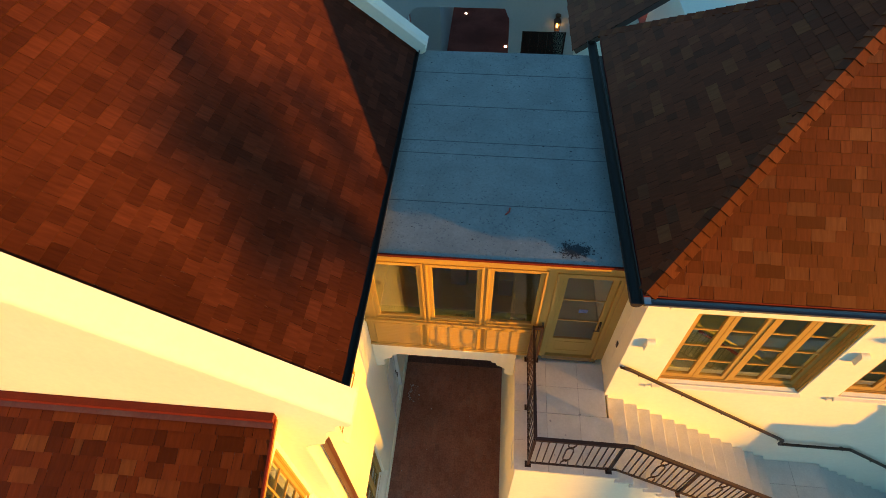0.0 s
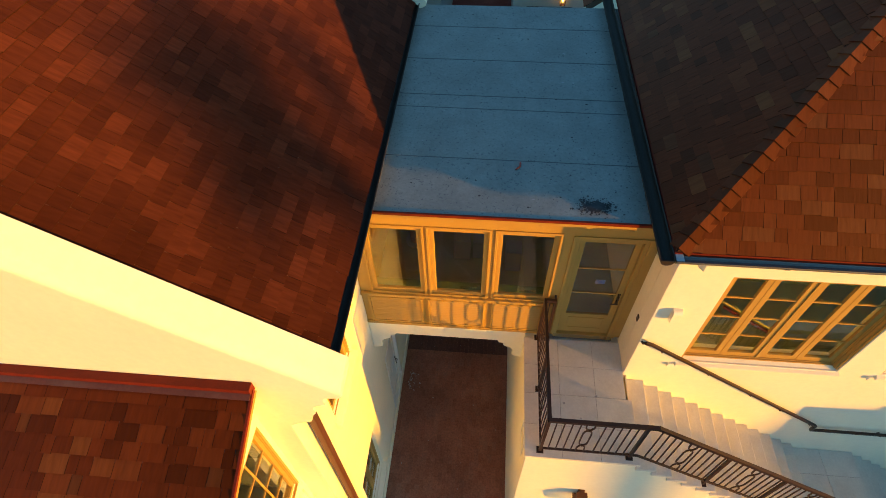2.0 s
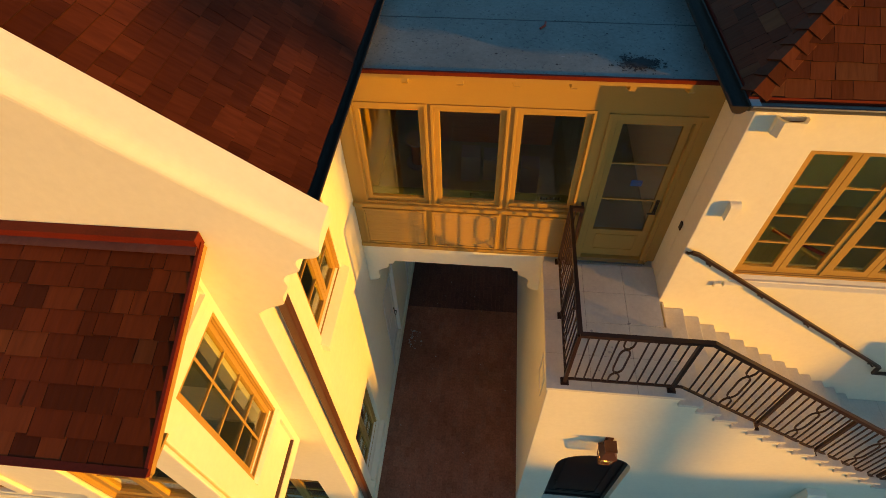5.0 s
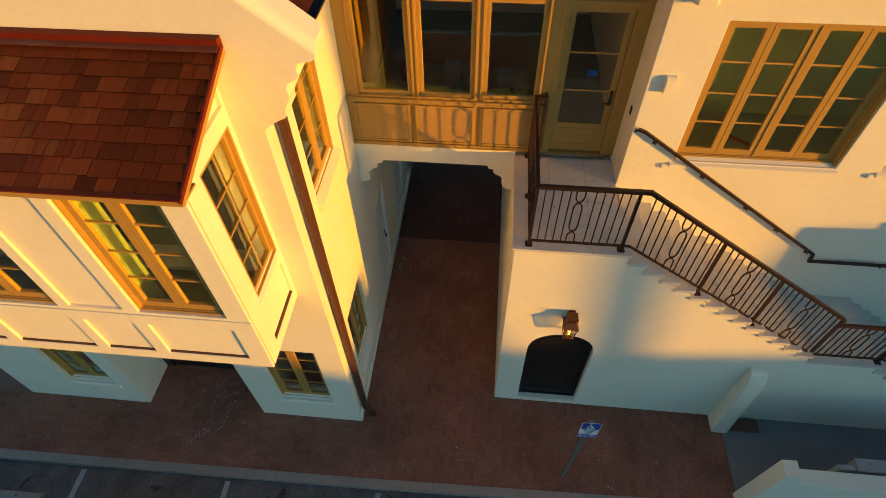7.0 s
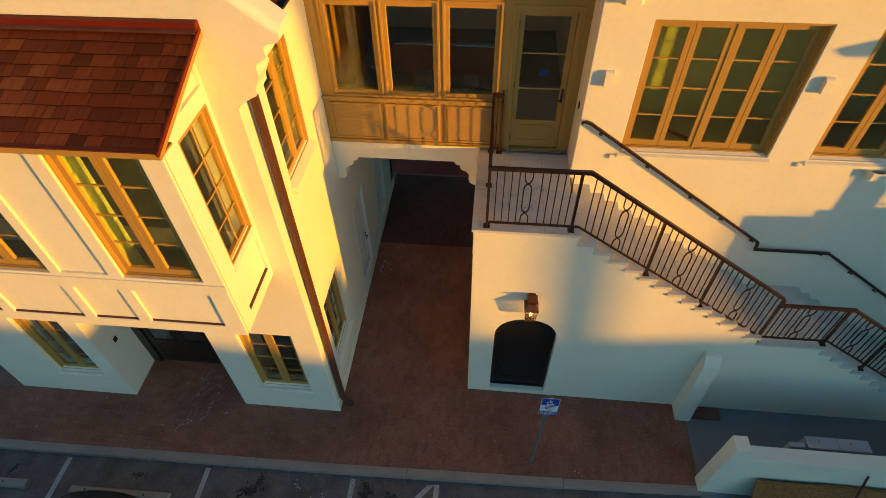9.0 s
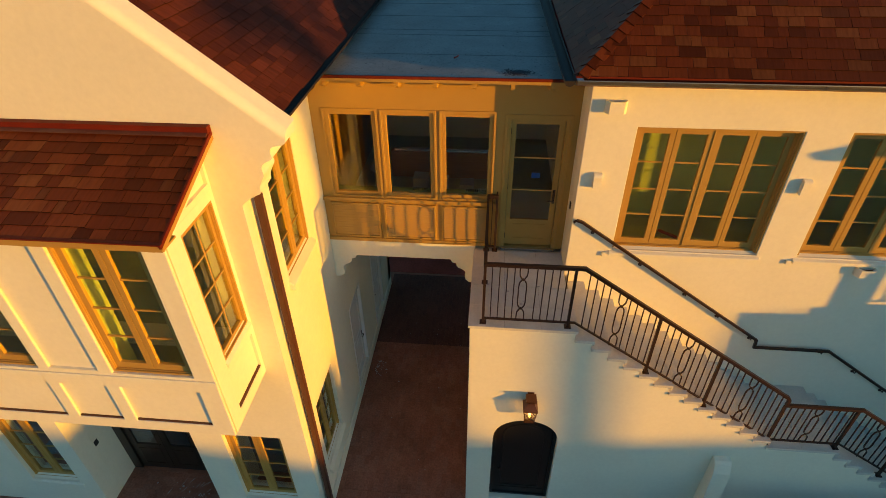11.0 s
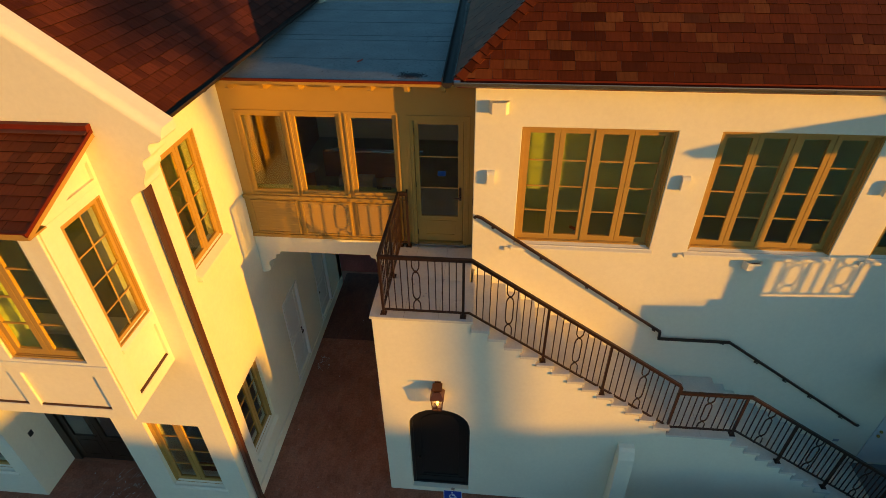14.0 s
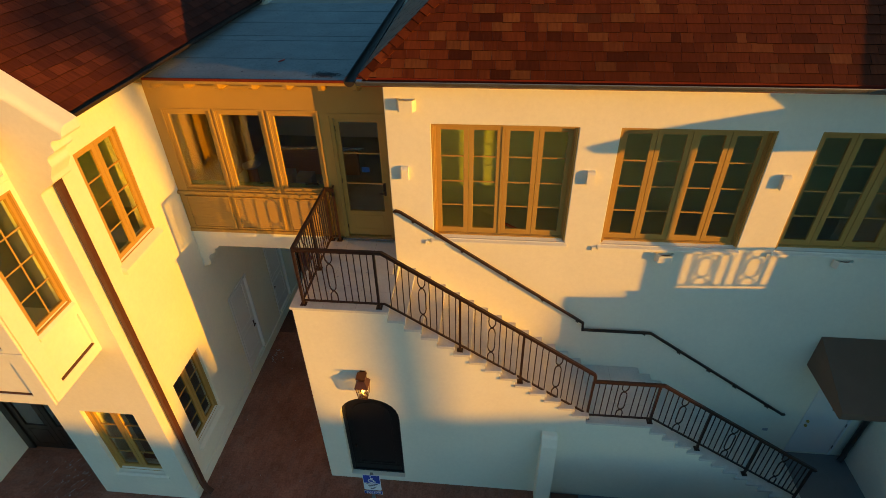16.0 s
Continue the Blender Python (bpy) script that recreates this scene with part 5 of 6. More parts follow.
    part("burner", tube([m(a, z0, -c), m(a, z0 + 0.09, -c)], 0.014, 8), BRASS, l)
    bm = bmesh.new()
    bmesh.ops.create_uvsphere(bm, u_segments=10, v_segments=8, radius=0.036, matrix=Matrix.Translation(m(a, z0 + 0.16, -c)) @ Matrix.Diagonal((0.7, 0.7, 2.0, 1)))
    part("flame", bm, FLAME, l, "glowing orange flame", smooth=True)
    return l


lantern(face_y(YS), 1.78, 3.15, "brown copper gas lantern with a lit flame above the arched door")


def sconce(m, a, b, w=0.12, h=0.24, d=0.085, cup=False):
    """A white plaster wall light, round at its top edges; with a cup: a wide one with a half-round hollow."""
    s = thing("wall_sconce", m(a, b - h / 2, 0), "wide white plaster wall light with a half-round hollow" if cup else "narrow white plaster wall light with a rounded top", "wall light", "plaster wall lights")
    n = 10
    if not cup:
        prof = [(0.0, -h / 2), (d, -h / 2), (d, h / 2 - d * 0.7)] + [(d - d * 0.7 + d * 0.7 * math.cos(k), h / 2 - d * 0.7 + d * 0.7 * math.sin(k)) for k in [math.pi / 2 * i / n for i in range(1, n + 1)]] + [(0.0, h / 2)]
        bm = slab(lambda u, v, e: m(a - w / 2 + e, b + v, -u - 0.001), [prof], 0, w)
        part("shell", bm, STUCCO, s, bevel=0.008)
        part("lamp_slot", mbox(m, a - w * 0.3, a + w * 0.3, b - h / 2 - 0.004, b - h / 2 - 0.0005, -d * 0.8, -d * 0.2), BOX_METAL, s)
        return s
    plan = [(-w / 2, 0.0), (-w / 2, -d * 0.4), (-w / 2 + 0.045, -d), (w / 2 - 0.045, -d), (w / 2, -d * 0.4), (w / 2, 0.0)]
    hollow = [(w * 0.42 * math.cos(k), -0.012 - d * 0.78 * math.sin(k)) for k in [math.pi * i / 12 for i in range(13)]]
    part("rim", slab(lambda u, v, e: m(a + u, b + h / 2 - e, v - 0.001), [plan, hollow], 0, 0.06), STUCCO, s)
    part("shell", slab(lambda u, v, e: m(a + u, b + h / 2 - e, v - 0.001), [plan], 0.0605, h), STUCCO, s)
    part("back_plate", slab(lambda u, v, e: m(a + u * 0.98, b + h / 2 - e, v - 0.002), [hollow], 0.045, 0.06), DARK_TAN, s, "tan plate in the hollow")
    for u in (-0.06, 0.06):
        part("screw", ball(m(a + u, b + h / 2 - 0.043, -0.05), 0.007, seg=6), IRON, s)
    return s


sconce(face_y(YM), 2.62, 7.92, 0.29, 0.18, 0.11, True)
for x, z in ((2.54, 6.76), (5.52, 6.77), (8.46, 6.79)):
    sconce(face_y(YM), x, z)
for x, z in ((6.97, 5.28), (9.87, 5.30), (13.0, 5.30)):
    sconce(face_y(YM), x, z, 0.30, 0.14, 0.12, True)
for x in (2.86, 5.76, 8.66):
    solid("wall_hook", box(x - 0.035, x + 0.035, YM - 0.04, YM - 0.001, 5.35, 5.43), STUCCO, "small white block below the window sill", "wall block", bevel=0.006, group="sill blocks")
solid("door_bell", mbox(face_nx(XM), 4.40, 4.46, 6.03, 6.15, -0.02, -0.001), IRON, "small dark keypad beside the bridge door", "keypad", bevel=0.004)
solid("wall_plate", box(10.02, 10.13, YM - 0.012, YM - 0.001, 0.72, 0.79), BOX_METAL, "small metal socket cover low on the wall", "socket")
solid("wall_outlet", mbox(face_x(-6.49), 2.32, 2.42, 1.47, 1.60, -0.012, -0.001), BLACK_DOOR, "small black outlet box in the entrance reveal", "outlet", bevel=0.004)
solid("passage_vent", slab(face_nx(XS), [rect(2.95, 3.35, 4.1, 4.6), rect(2.98, 3.32, 4.13, 4.57)], -0.012, -0.001), WHITE_PAINT, "thin white access panel frame in the passage wall", "access panel", "structure")

# ---- downspouts ----
ds = thing("downspout", (-1.895, 2.17, 0), "dark brown copper downspout at the house corner", "downspout")
dsx, dsy = XL + 0.10, 2.19
part("pipe", tube([(dsx, dsy, 7.72), (dsx - 0.02, dsy - 0.04, 0.30), (dsx + 0.06, dsy - 0.095, 0.19), (dsx + 0.19, dsy - 0.13, 0.10)], 0.046, square=True), COPPER_DARK, ds, bevel=0.012)
ds2 = thing("downspout", (11.85, 3.98, 0), "dark bronze downspout in the corner by the service door", "downspout")
part("pipe", tube([(11.86, 4.0, 3.2), (11.86, 4.0, 0.30), (11.84, 3.96, 0.2), (11.74, 3.88, 0.10)], 0.055, 12), BRONZE, ds2)
part("strap", box(11.79, 11.94, 3.93, 4.07, 1.6, 1.64), BRONZE, ds2)

# ---- awning ----
aw = thing("awning", (10.2, 3.5, 2.85), "brown canvas awning over the service door", "awning")
ax0, ax1 = 10.20, 11.93
bm = bmesh.new()
P = [(ax0, YM - 0.01, 3.58), (ax1, YM - 0.01, 3.58), (ax1, 2.82, 2.98), (ax0, 2.82, 2.98), (ax0, 2.82, 2.82), (ax1, 2.82, 2.82), (ax0, YM - 0.01, 2.82), (ax1, YM - 0.01, 2.82)]
v = [bm.verts.new(p) for p in P]
for f in ((0, 1, 2, 3), (3, 2, 5, 4), (0, 3, 4, 6), (1, 7, 5, 2)):
    bm.faces.new([v[i] for i in f])
can = part("canvas", bm, FABRIC, aw)
can.modifiers.new("cloth", "SOLIDIFY").thickness = 0.008
for x in (ax0 + 0.03, 11.06, ax1 - 0.03):
    part("frame_bar", tube([(x, YM - 0.03, 3.54), (x, 2.85, 2.95), (x, 2.85, 2.83), (x, YM - 0.03, 2.83)], 0.014, 8), IRON, aw)

# ---- sign on its post ----
UPS = 0.07
sg = thing("parking_sign", (2.15, 1.22, 0), "blue and white disabled parking sign on a metal post", "sign")
part("post", tube([(2.08, 1.20, 0.0), (2.15, 1.24, 2.54 + UPS)], 0.026, square=True), GALV, sg)
ms = lambda a, b, d: Vector((a, 1.205 + d, b + UPS))
board = part("plate", slab(ms, [[(2.0, 2.13), (2.02, 2.11), (2.28, 2.11), (2.30, 2.13), (2.30, 2.54), (2.28, 2.56), (2.02, 2.56), (2.0, 2.54)]], 0, 0.004), SIGN_WHITE, sg)
part("blue_field", mbox(ms, 2.012, 2.288, 2.325, 2.548, -0.002, -0.0005), BLUE, board)
sym = disc((2.138, 1.2015, 2.515), 0.015, (0, 1, 0), 0.002, seg=14)
tube([(2.138, 1.2015, 2.49), (2.142, 1.2015, 2.43), (2.18, 1.2015, 2.425), (2.20, 1.2015, 2.37), (2.22, 1.2015, 2.375)], 0.007, square=True, bm=sym)
tube([(2.142, 1.2015, 2.465), (2.178, 1.2015, 2.462)], 0.006, square=True, bm=sym)
tube([(2.142 + 0.047 * math.cos(a), 1.2015, 2.40 + 0.047 * math.sin(a)) for a in [1.9 + 0.35 * k for k in range(13)]], 0.006, square=True, bm=sym)
bmesh.ops.translate(sym, verts=sym.verts, vec=(0, 0, UPS))
part("wheelchair_symbol", sym, SIGN_WHITE, board)
for k, w in enumerate((0.10, 0.075, 0.06, 0.04)):
    part("print_bar", mbox(ms, 2.15 - w, 2.15 + w, 2.285 - 0.045 * k, 2.300 - 0.045 * k, -0.002, -0.0005), SIGN_INK, board)
fine = part("lower_plate", mbox(ms, 1.99, 2.31, 1.99, 2.085, 0, 0.004), BLUE, sg)
part("plate_border", frame_bm(ms, 1.995, 2.305, 1.995, 2.08, 0.005, -0.002, -0.0005), SIGN_WHITE, fine)


def lettering(text, size, place, turn, mat, parent):
    """Flat raised letters from the built-in font."""
    cu = bpy.data.curves.new("lettering", "FONT")
    cu.body, cu.size, cu.extrude, cu.align_x, cu.align_y = text, size, 0.001, "CENTER", "CENTER"
    tmp = bpy.data.objects.new("lettering", cu)
    me = bpy.data.meshes.new_from_object(tmp)
    bpy.data.objects.remove(tmp)
    me.transform(Matrix.Translation(place) @ turn)
    me.materials.append(mat)
    ob = new("lettering", me)
    ob.parent = parent
    if parent.name in BASE:
        ob.matrix_parent_inverse = BASE[parent.name]
    return ob


lettering("$250 FINE", 0.058, (2.15, 1.2035, 2.037 + UPS), Euler((radians(90), 0, 0)).to_matrix().to_4x4(), SIGN_WHITE, fine)

# green boards inside the bridge panes, and the code printed upside down on the glass
for pane_win, (a, b) in zip(bridge_windows, BRIDGE_WIN):
    part("inner_sill", mbox(face_y(YB), a + 0.03, b - 0.03, 5.99, 6.02, 0.0705, 0.20), SILL_BOARD, pane_win, "bare green board sill behind the pane")
    if a > -1.0 and b < 0.5:
        lettering("241-203", 0.085, (b - 0.27, YB + 0.0498, 6.095), Euler((radians(90), radians(180), 0)).to_matrix().to_4x4(), GLASS_INK, pane_win)
    elif b > 0.5:
        for n in range(7):
            part("print_bar", mbox(face_y(YB), b - 0.44 + 0.037 * n, b - 0.415 + 0.037 * n, 6.07, 6.125, 0.049, 0.0505), GLASS_INK, pane_win)

# ---- low wall at the car park's edge ----
solid("low_wall", slab(face_y(0.92), [[(5.24, -0.11), (11.94, -0.11), (11.94, 1.56), (5.58, 1.56), (5.535, 1.58), (5.52, 1.62), (5.52, 1.89), (5.28, 1.89)]], 0, 0.27), STUCCO, "low white stucco yard wall with a raised end pier", "wall", "structure", bevel=0.012)

# ---- things by the low wall ----
bd = thing("strand_board", (7.2, 0.5, -0.12), "large orange-brown strand board sheet leaning on the low wall", "board")
m = pose(7.18, 0.395, -0.115, 65.5, 0, -0.6)
part("sheet", mbox(lambda a, b, d: m @ Vector((a, b, d)), -1.22, 1.22, 0, 1.12, 0, 0.018), OSB, bd, bevel=0.002)
part("second_sheet", mbox(lambda a, b, d: m @ Vector((a, b, d)), -0.2, 1.6, 0.02, 1.135, -0.021, -0.002), OSB, bd)
solid("timber_block", mbox(lambda a, b, d: pose(5.82, 0.70, 0, 0, 0, 52) @ Vector((a, b, d)), -0.20, 0.20, -0.06, 0.06, -0.12, 0.02), TIMBER, "short raw timber offcut beside the board", "timber", bevel=0.005)
solid("timber_block", mbox(lambda a, b, d: pose(5.94, 0.64, 0, 0, 0, 50) @ Vector((a, b, d)), -0.16, 0.18, -0.05, 0.05, -0.12, 0.05), TIMBER, "short raw timber offcut beside the board", "timber", bevel=0.005)
solid("metal_bar", tube([(7.53, 0.32, -0.11), (7.61, 0.892, 1.36)], 0.02, 8), COPPER_DARK, "rusty brown metal bar leaning on the low wall", "bar")
for x in (6.715, 7.245):
    u = thing("service_box", (x, 1.37, 0), "pale grey metal equipment box behind the low wall", "equipment box", "equipment boxes")
    part("body", box(x, x + 0.515, 1.262, 1.465, 0, 1.47), BOX_METAL, u, bevel=0.01)
    part("lid", box(x - 0.006, x + 0.521, 1.259, 1.472, 1.471, 1.50), BOX_METAL, u, bevel=0.006)
    part("latch", box(x + 0.19, x + 0.22, 1.37, 1.40, 1.501, 1.512), BRASS, u, "small yellow latch")
solid("cable_box", box(6.40, 6.66, 1.26, 1.345, 0, 1.50), BOX_METAL, "small pale metal junction box", "junction box", bevel=0.01)
solid("doorstep_block", box(5.46, 6.02, 2.40, 2.66, 0.0, 0.06), DARK_CLAY, "small dark brown block against the stair wall", "block", bevel=0.015)

# ---- wheel stops and the car ----
for x in (-9.70, -6.80, -3.85, 1.10):
    bm = sweep([(-0.085, 0), (0.085, 0), (0.075, 0.10), (0.045, 0.13), (-0.045, 0.13), (-0.075, 0.10)], (x - 0.05, -0.10, -0.12), (x + 1.93, -0.07, -0.12), (0, 1, 0), (0, 0, 1))
    ws = thing("wheel_stop", (x + 0.85, -0.08, -0.12), "worn pale concrete wheel stop on the asphalt", "wheel stop", "wheel stops")
    part("block", bm, CONCRETE, ws, bevel=0.015)
    for dx in (0.25, 1.45):
        part("anchor", disc((x + dx, -0.085, 0.012), 0.018, (0, 0, 1), 0.006), IRON, ws)


def car(cx, nose):
    """A dark saloon, its front towards the kerb."""
    c = thing("car", (cx, nose - 2.3, -0.12), "black parked saloon car facing the kerb", "car")
    # stations along the car: distance from the nose, half width, height of the sides, height of the middle
    st = [(-0.06, 0.30, 0.42, 0.46), (0.0, 0.56, 0.50, 0.58), (0.10, 0.74, 0.62, 0.70), (0.28, 0.86, 0.71, 0.80), (0.6, 0.91, 0.79, 0.88), (1.0, 0.92, 0.84, 0.93), (1.35, 0.92, 0.88, 0.97), (2.2, 0.92, 0.90, 0.98), (3.6, 0.91, 0.92, 1.0), (4.3, 0.87, 0.90, 0.96), (4.6, 0.78, 0.72, 0.76)]
    bm = bmesh.new()
    rings = []
    for s, w, hs, hm in st:
        y = nose - s
        z0 = -0.12
        row = [(-w * 0.92, 0.22), (-w, 0.42 if hs > 0.45 else 0.33), (-w * 0.985, hs * 0.92), (-w * 0.9, hs), (-w * 0.5, hm * 0.99), (0, hm), (w * 0.5, hm * 0.99), (w * 0.9, hs), (w * 0.985, hs * 0.92), (w, 0.42 if hs > 0.45 else 0.33), (w * 0.92, 0.22)]
        rings.append([bm.verts.new((cx + u, y, z0 + z)) for u, z in row])
    for r, q in zip(rings, rings[1:]):
        for i in range(10):
            bm.faces.new((r[i], r[i + 1], q[i + 1], q[i]))
        bm.faces.new((r[10], r[0], q[0], q[10]))
    bm.faces.new(rings[0])
    bm.faces.new(rings[-1][::-1])
    body = part("body", bm, CAR_PAINT, c, smooth=True)
    body.modifiers.new("round", "SUBSURF").levels = 2
    body.modifiers["round"].render_levels = 2
    bm = bmesh.new()
    lo = [(-0.82, 1.35, 0.90), (0.82, 1.35, 0.90), (0.84, 3.9, 0.93), (-0.84, 3.9, 0.93)]
    hi = [(-0.62, 2.05, 1.38), (0.62, 2.05, 1.38), (0.62, 3.2, 1.38), (-0.62, 3.2, 1.38)]
    a = [bm.verts.new((cx + u, nose - s, z - 0.12)) for u, s, z in lo]
    b = [bm.verts.new((cx + u, nose - s, z - 0.12)) for u, s, z in hi]
    for i in range(4):
        bm.faces.new((a[i], a[(i + 1) % 4], b[(i + 1) % 4], b[i]))
    bm.faces.new(b)
    bm.faces.new(a[::-1])
    part("cabin_glass", bm, BLACK_DOOR, c, bevel=0.05)
    part("roof", box(cx - 0.6, cx + 0.6, nose - 3.2, nose - 2.05, 1.262, 1.29), CAR_PAINT, c, bevel=0.012)
    for s in (-1, 1):
        bm = bmesh.new()
        q = [(0.56, 0.07, 0.62), (0.78, 0.22, 0.675), (0.875, 0.44, 0.735), (0.855, 0.52, 0.765), (0.77, 0.29, 0.725), (0.57, 0.10, 0.66)]
        f = [bm.verts.new((cx + s * u * 0.97, nose - y - 0.05, z - 0.10)) for u, y, z in q]
        g = [bm.verts.new((cx + s * u * 0.95, nose - y - 0.08, z - 0.17)) for u, y, z in q]
        bm.faces.new(f)
        bm.faces.new(g[::-1])
        for i in range(6):
            bm.faces.new((f[i], f[(i + 1) % 6], g[(i + 1) % 6], g[i]))
        hl = part("headlight", bm, LENS, c, "clear headlight")
        part("turn_lamp", ball((cx + s * 0.815, nose - 0.50, 0.625), 0.035, seg=8), AMBER, hl, "amber turn lamp")
        for d in (0.85, 3.6):
            wh = part("wheel", disc((cx + s * 0.80, nose - d, 0.20), 0.32, (1, 0, 0), 0.21, seg=24), RUBBER, c)
            part("rim", disc((cx + s * 0.91, nose - d, 0.20), 0.21, (1, 0, 0), 0.02, seg=20), CHROME, wh)
    part("grille", box(cx - 0.45, cx + 0.45, nose - 0.03, nose + 0.012, 0.20, 0.32), IRON, c)
    return c


parked = car(-5.83, -0.22)

# ---- things inside, behind the glass ----
for x0, x1, y0, y1, z0, z1 in ((-1.2, 0.9, 7.2, 7.32, 5.0, 5.6), (-0.6, -0.3, 6.2, 6.5, 4.985, 5.5), (-0.25, 0.1, 6.25, 6.55, 4.985, 5.42), (0.35, 0.62, 6.0, 6.3, 4.985, 5.5)):
    solid("stacked_boxes", box(x0, x1, y0, y1, z0 if z0 < 5 else 4.985, z1), BOX_METAL if x1 - x0 < 1 else TIMBER, "pale building material stacked on the bridge floor", "building material", bevel=0.006)
for k, (y, r) in enumerate(((7.225, 0.022), (7.262, 0.015), (7.298, 0.022))):
    solid("metal_tube", tube([(-1.12 + 0.06 * k, y, 5.60 + r), (0.85 + 0.1 * k, y - 0.01, 5.60 + r)], r, 10), CHROME, "long bright metal tube lying on stacked timber", "tube", group="metal tubes")
drum = thing("cable_drum", (-1.35, 6.6, 4.985), "pale cardboard cable drum standing on the bridge floor", "drum")
part("core", disc((-1.35, 6.6, 5.25), 0.11, (0, 0, 1), 0.45), TIMBER, drum)
for z in (5.005, 5.495):
    part("flange", disc((-1.35, 6.6, z), 0.2, (0, 0, 1), 0.035, seg=24), BOX_METAL, drum)
solid("ladder_rail", tube([(4.13, 5.50, 4.972), (4.74, 5.04, 4.972)], 0.02, square=True), RED_BOARD, "red painted bar lying on the room floor", "bar")

solid("roof_scrap", tube([(0.30, 5.20, flat_z(5.2) + 0.012), (0.35, 5.25, flat_z(5.25) + 0.02), (0.36, 5.33, flat_z(5.33) + 0.012)], 0.012, 6), RED_BOARD, "small red scrap lying on the membrane roof", "scrap")

# ---- far courtyard behind the bridge ----
FC = 18.2
solid("courtyard_facade", slab(face_y(FC), [[(-16, 0), (-3.13, 0)] + [(-3.13, 4.2), (-3.05, 4.32), (-2.9, 4.60), (0.28, 4.60), (0.40, 4.32), (0.50, 4.2), (0.50, 0), (4.2, 0), (4.2, 6.6), (-16, 6.6)], rect(0.95, 2.5, 1.6, 3.80)], 0, 0.35), SHADED_STUCCO, "stucco courtyard wall with a gateway, darkened for shade", "wall", "structure")
COURT = piece_material("red clay courtyard paving", [(0.0, (0.34, 0.085, 0.06)), (1.0, (0.40, 0.105, 0.072))], 0.85, 0.4, (25, 25, 25), 0.3, 0.8)
solid("courtyard_floor", slab(flat(0.006), [rect(-12, 12, 10.0, 34)], 0, 0.02), COURT, "brown brick courtyard paving", "pavement", "structure")
solid("gateway_wall", box(-3.43, -2.22, 20.6, 34, 0, 4.6), SHADED_STUCCO, "stucco gateway wall, darkened for shade", "wall", "structure")
solid("gateway_wall", box(0.64, 0.94, FC + 0.36, 34, 0, 4.6), SHADED_STUCCO, "stucco gateway wall, darkened for shade", "wall", "structure")
wf = thing("window_15", (1.7, FC, 1.6), "dark metal window in the courtyard wall", "window", kind="structure")
part("window_frame", frame_bm(face_y(FC), 0.95, 2.5, 1.6, 3.8, 0.06, 0.06, 0.16), IRON, wf)
for k in range(1, 5):
    part("glazing_bar", mbox(face_y(FC), 0.95 + 0.31 * k - 0.015, 0.95 + 0.31 * k + 0.015, 1.66, 3.74, 0.07, 0.12), IRON, wf)
part("pane", mbox(face_y(FC), 1.0, 2.45, 1.65, 3.75, 0.10, 0.11), GLASS, wf)
# a black sheet behind the pane stands in for the unlit room
solid("courtyard_backing", box(0.9, 2.6, FC + 0.9, FC + 1.0, 1.2, 4.0), BLACK_DOOR, "black backing sheet for the unlit room", "wall", "structure")
lantern(face_y(FC), 2.12, 4.15, "brown copper gas lantern with a lit flame in the courtyard")
for x, y in ((-1.55, 26.6), (0.5, 23.6)):
    solid("ground_light", disc((x, y, 0.02), 0.06, (0, 0, 1), 0.02), glow_material("ground light", (1.0, 0.8, 0.55), 6.0), "small round lit ground light", "ground light")
RB = plane_frame((1.60, 17.5, 7.90), (0, -1, 0), (0.8, 0, 0.6))
shingle_roof("roof_wing", RB, [(-1, 0, 0), (1, 0, 7.4), (0, 1, 3.0)], (0, 7.4), (-0.03, 3.0), (90, 91, 0, 1), "brown cedar shingle roof of the rear wing", rng, deck_poly=rect(0, 7.4, 0, 3.0))
solid("wall_wing", box(2.75, 3.0, 10.2, 17.5, 0, 8.0), STUCCO, "white stucco wall of the rear wing", "wall", "structure")
solid("rear_annex", box(6.7, 9.4, 18.9, 24, 0, 4.0), STUCCO, "low white flat-roofed annex behind the wing", "building", "structure", bevel=0.03)
copy_thing(parked, pose(15.4, 29.5, -0.12))

# ---- the east wing beside the service door: its upper porch shades the long wall ----
wing = thing("east_wing", (12.3, 2.2, 4.49), "white stucco wing with an upper porch and an iron rail", "house", kind="structure")
YW = lambda y: YM - (YM - y) * 0.863
part("porch_floor", box(11.95, 16, 0.95, YM - 0.003, 4.49, 4.57), STUCCO, wing)
part("porch_pier", box(11.96, 12.2, YW(1.18), YW(1.40), 4.575, 5.57), STUCCO, wing)
part("pier_plinth", box(11.96, 12.2, YW(1.06), YW(1.178), 4.575, 4.73), STUCCO, wing)
part("porch_post", box(12.0, 12.1, YW(1.25), YW(1.42), 5.571, 7.489), TRIM, wing)
part("porch_curb", box(11.96, 12.06, YW(1.402), YW(2.366), 4.575, 4.81), STUCCO, wing)
part("porch_parapet", box(11.96, 12.2, YW(2.37), YM - 0.003, 4.575, 7.489), STUCCO, wing)
part("porch_roof", slab(face_nx(11.9), [[(0.97, 7.60), (1.05, 7.49), (5.4, 7.49), (5.4, 9.52), (3.5, 9.52), (2.15, 8.50), (2.13, 8.36), (2.27, 8.15), (1.53, 7.90)]], 0, 0.5), DECK, wing)
part("bottom_rail", tube([(12.0, YW(1.40), 4.88), (12.0, YW(2.37), 4.88)], 0.02, square=True), IRON, wing)
part("top_rail", tube([(12.0, YW(1.40), 5.68), (12.0, YW(2.37), 5.68)], 0.026, square=True), IRON, wing)
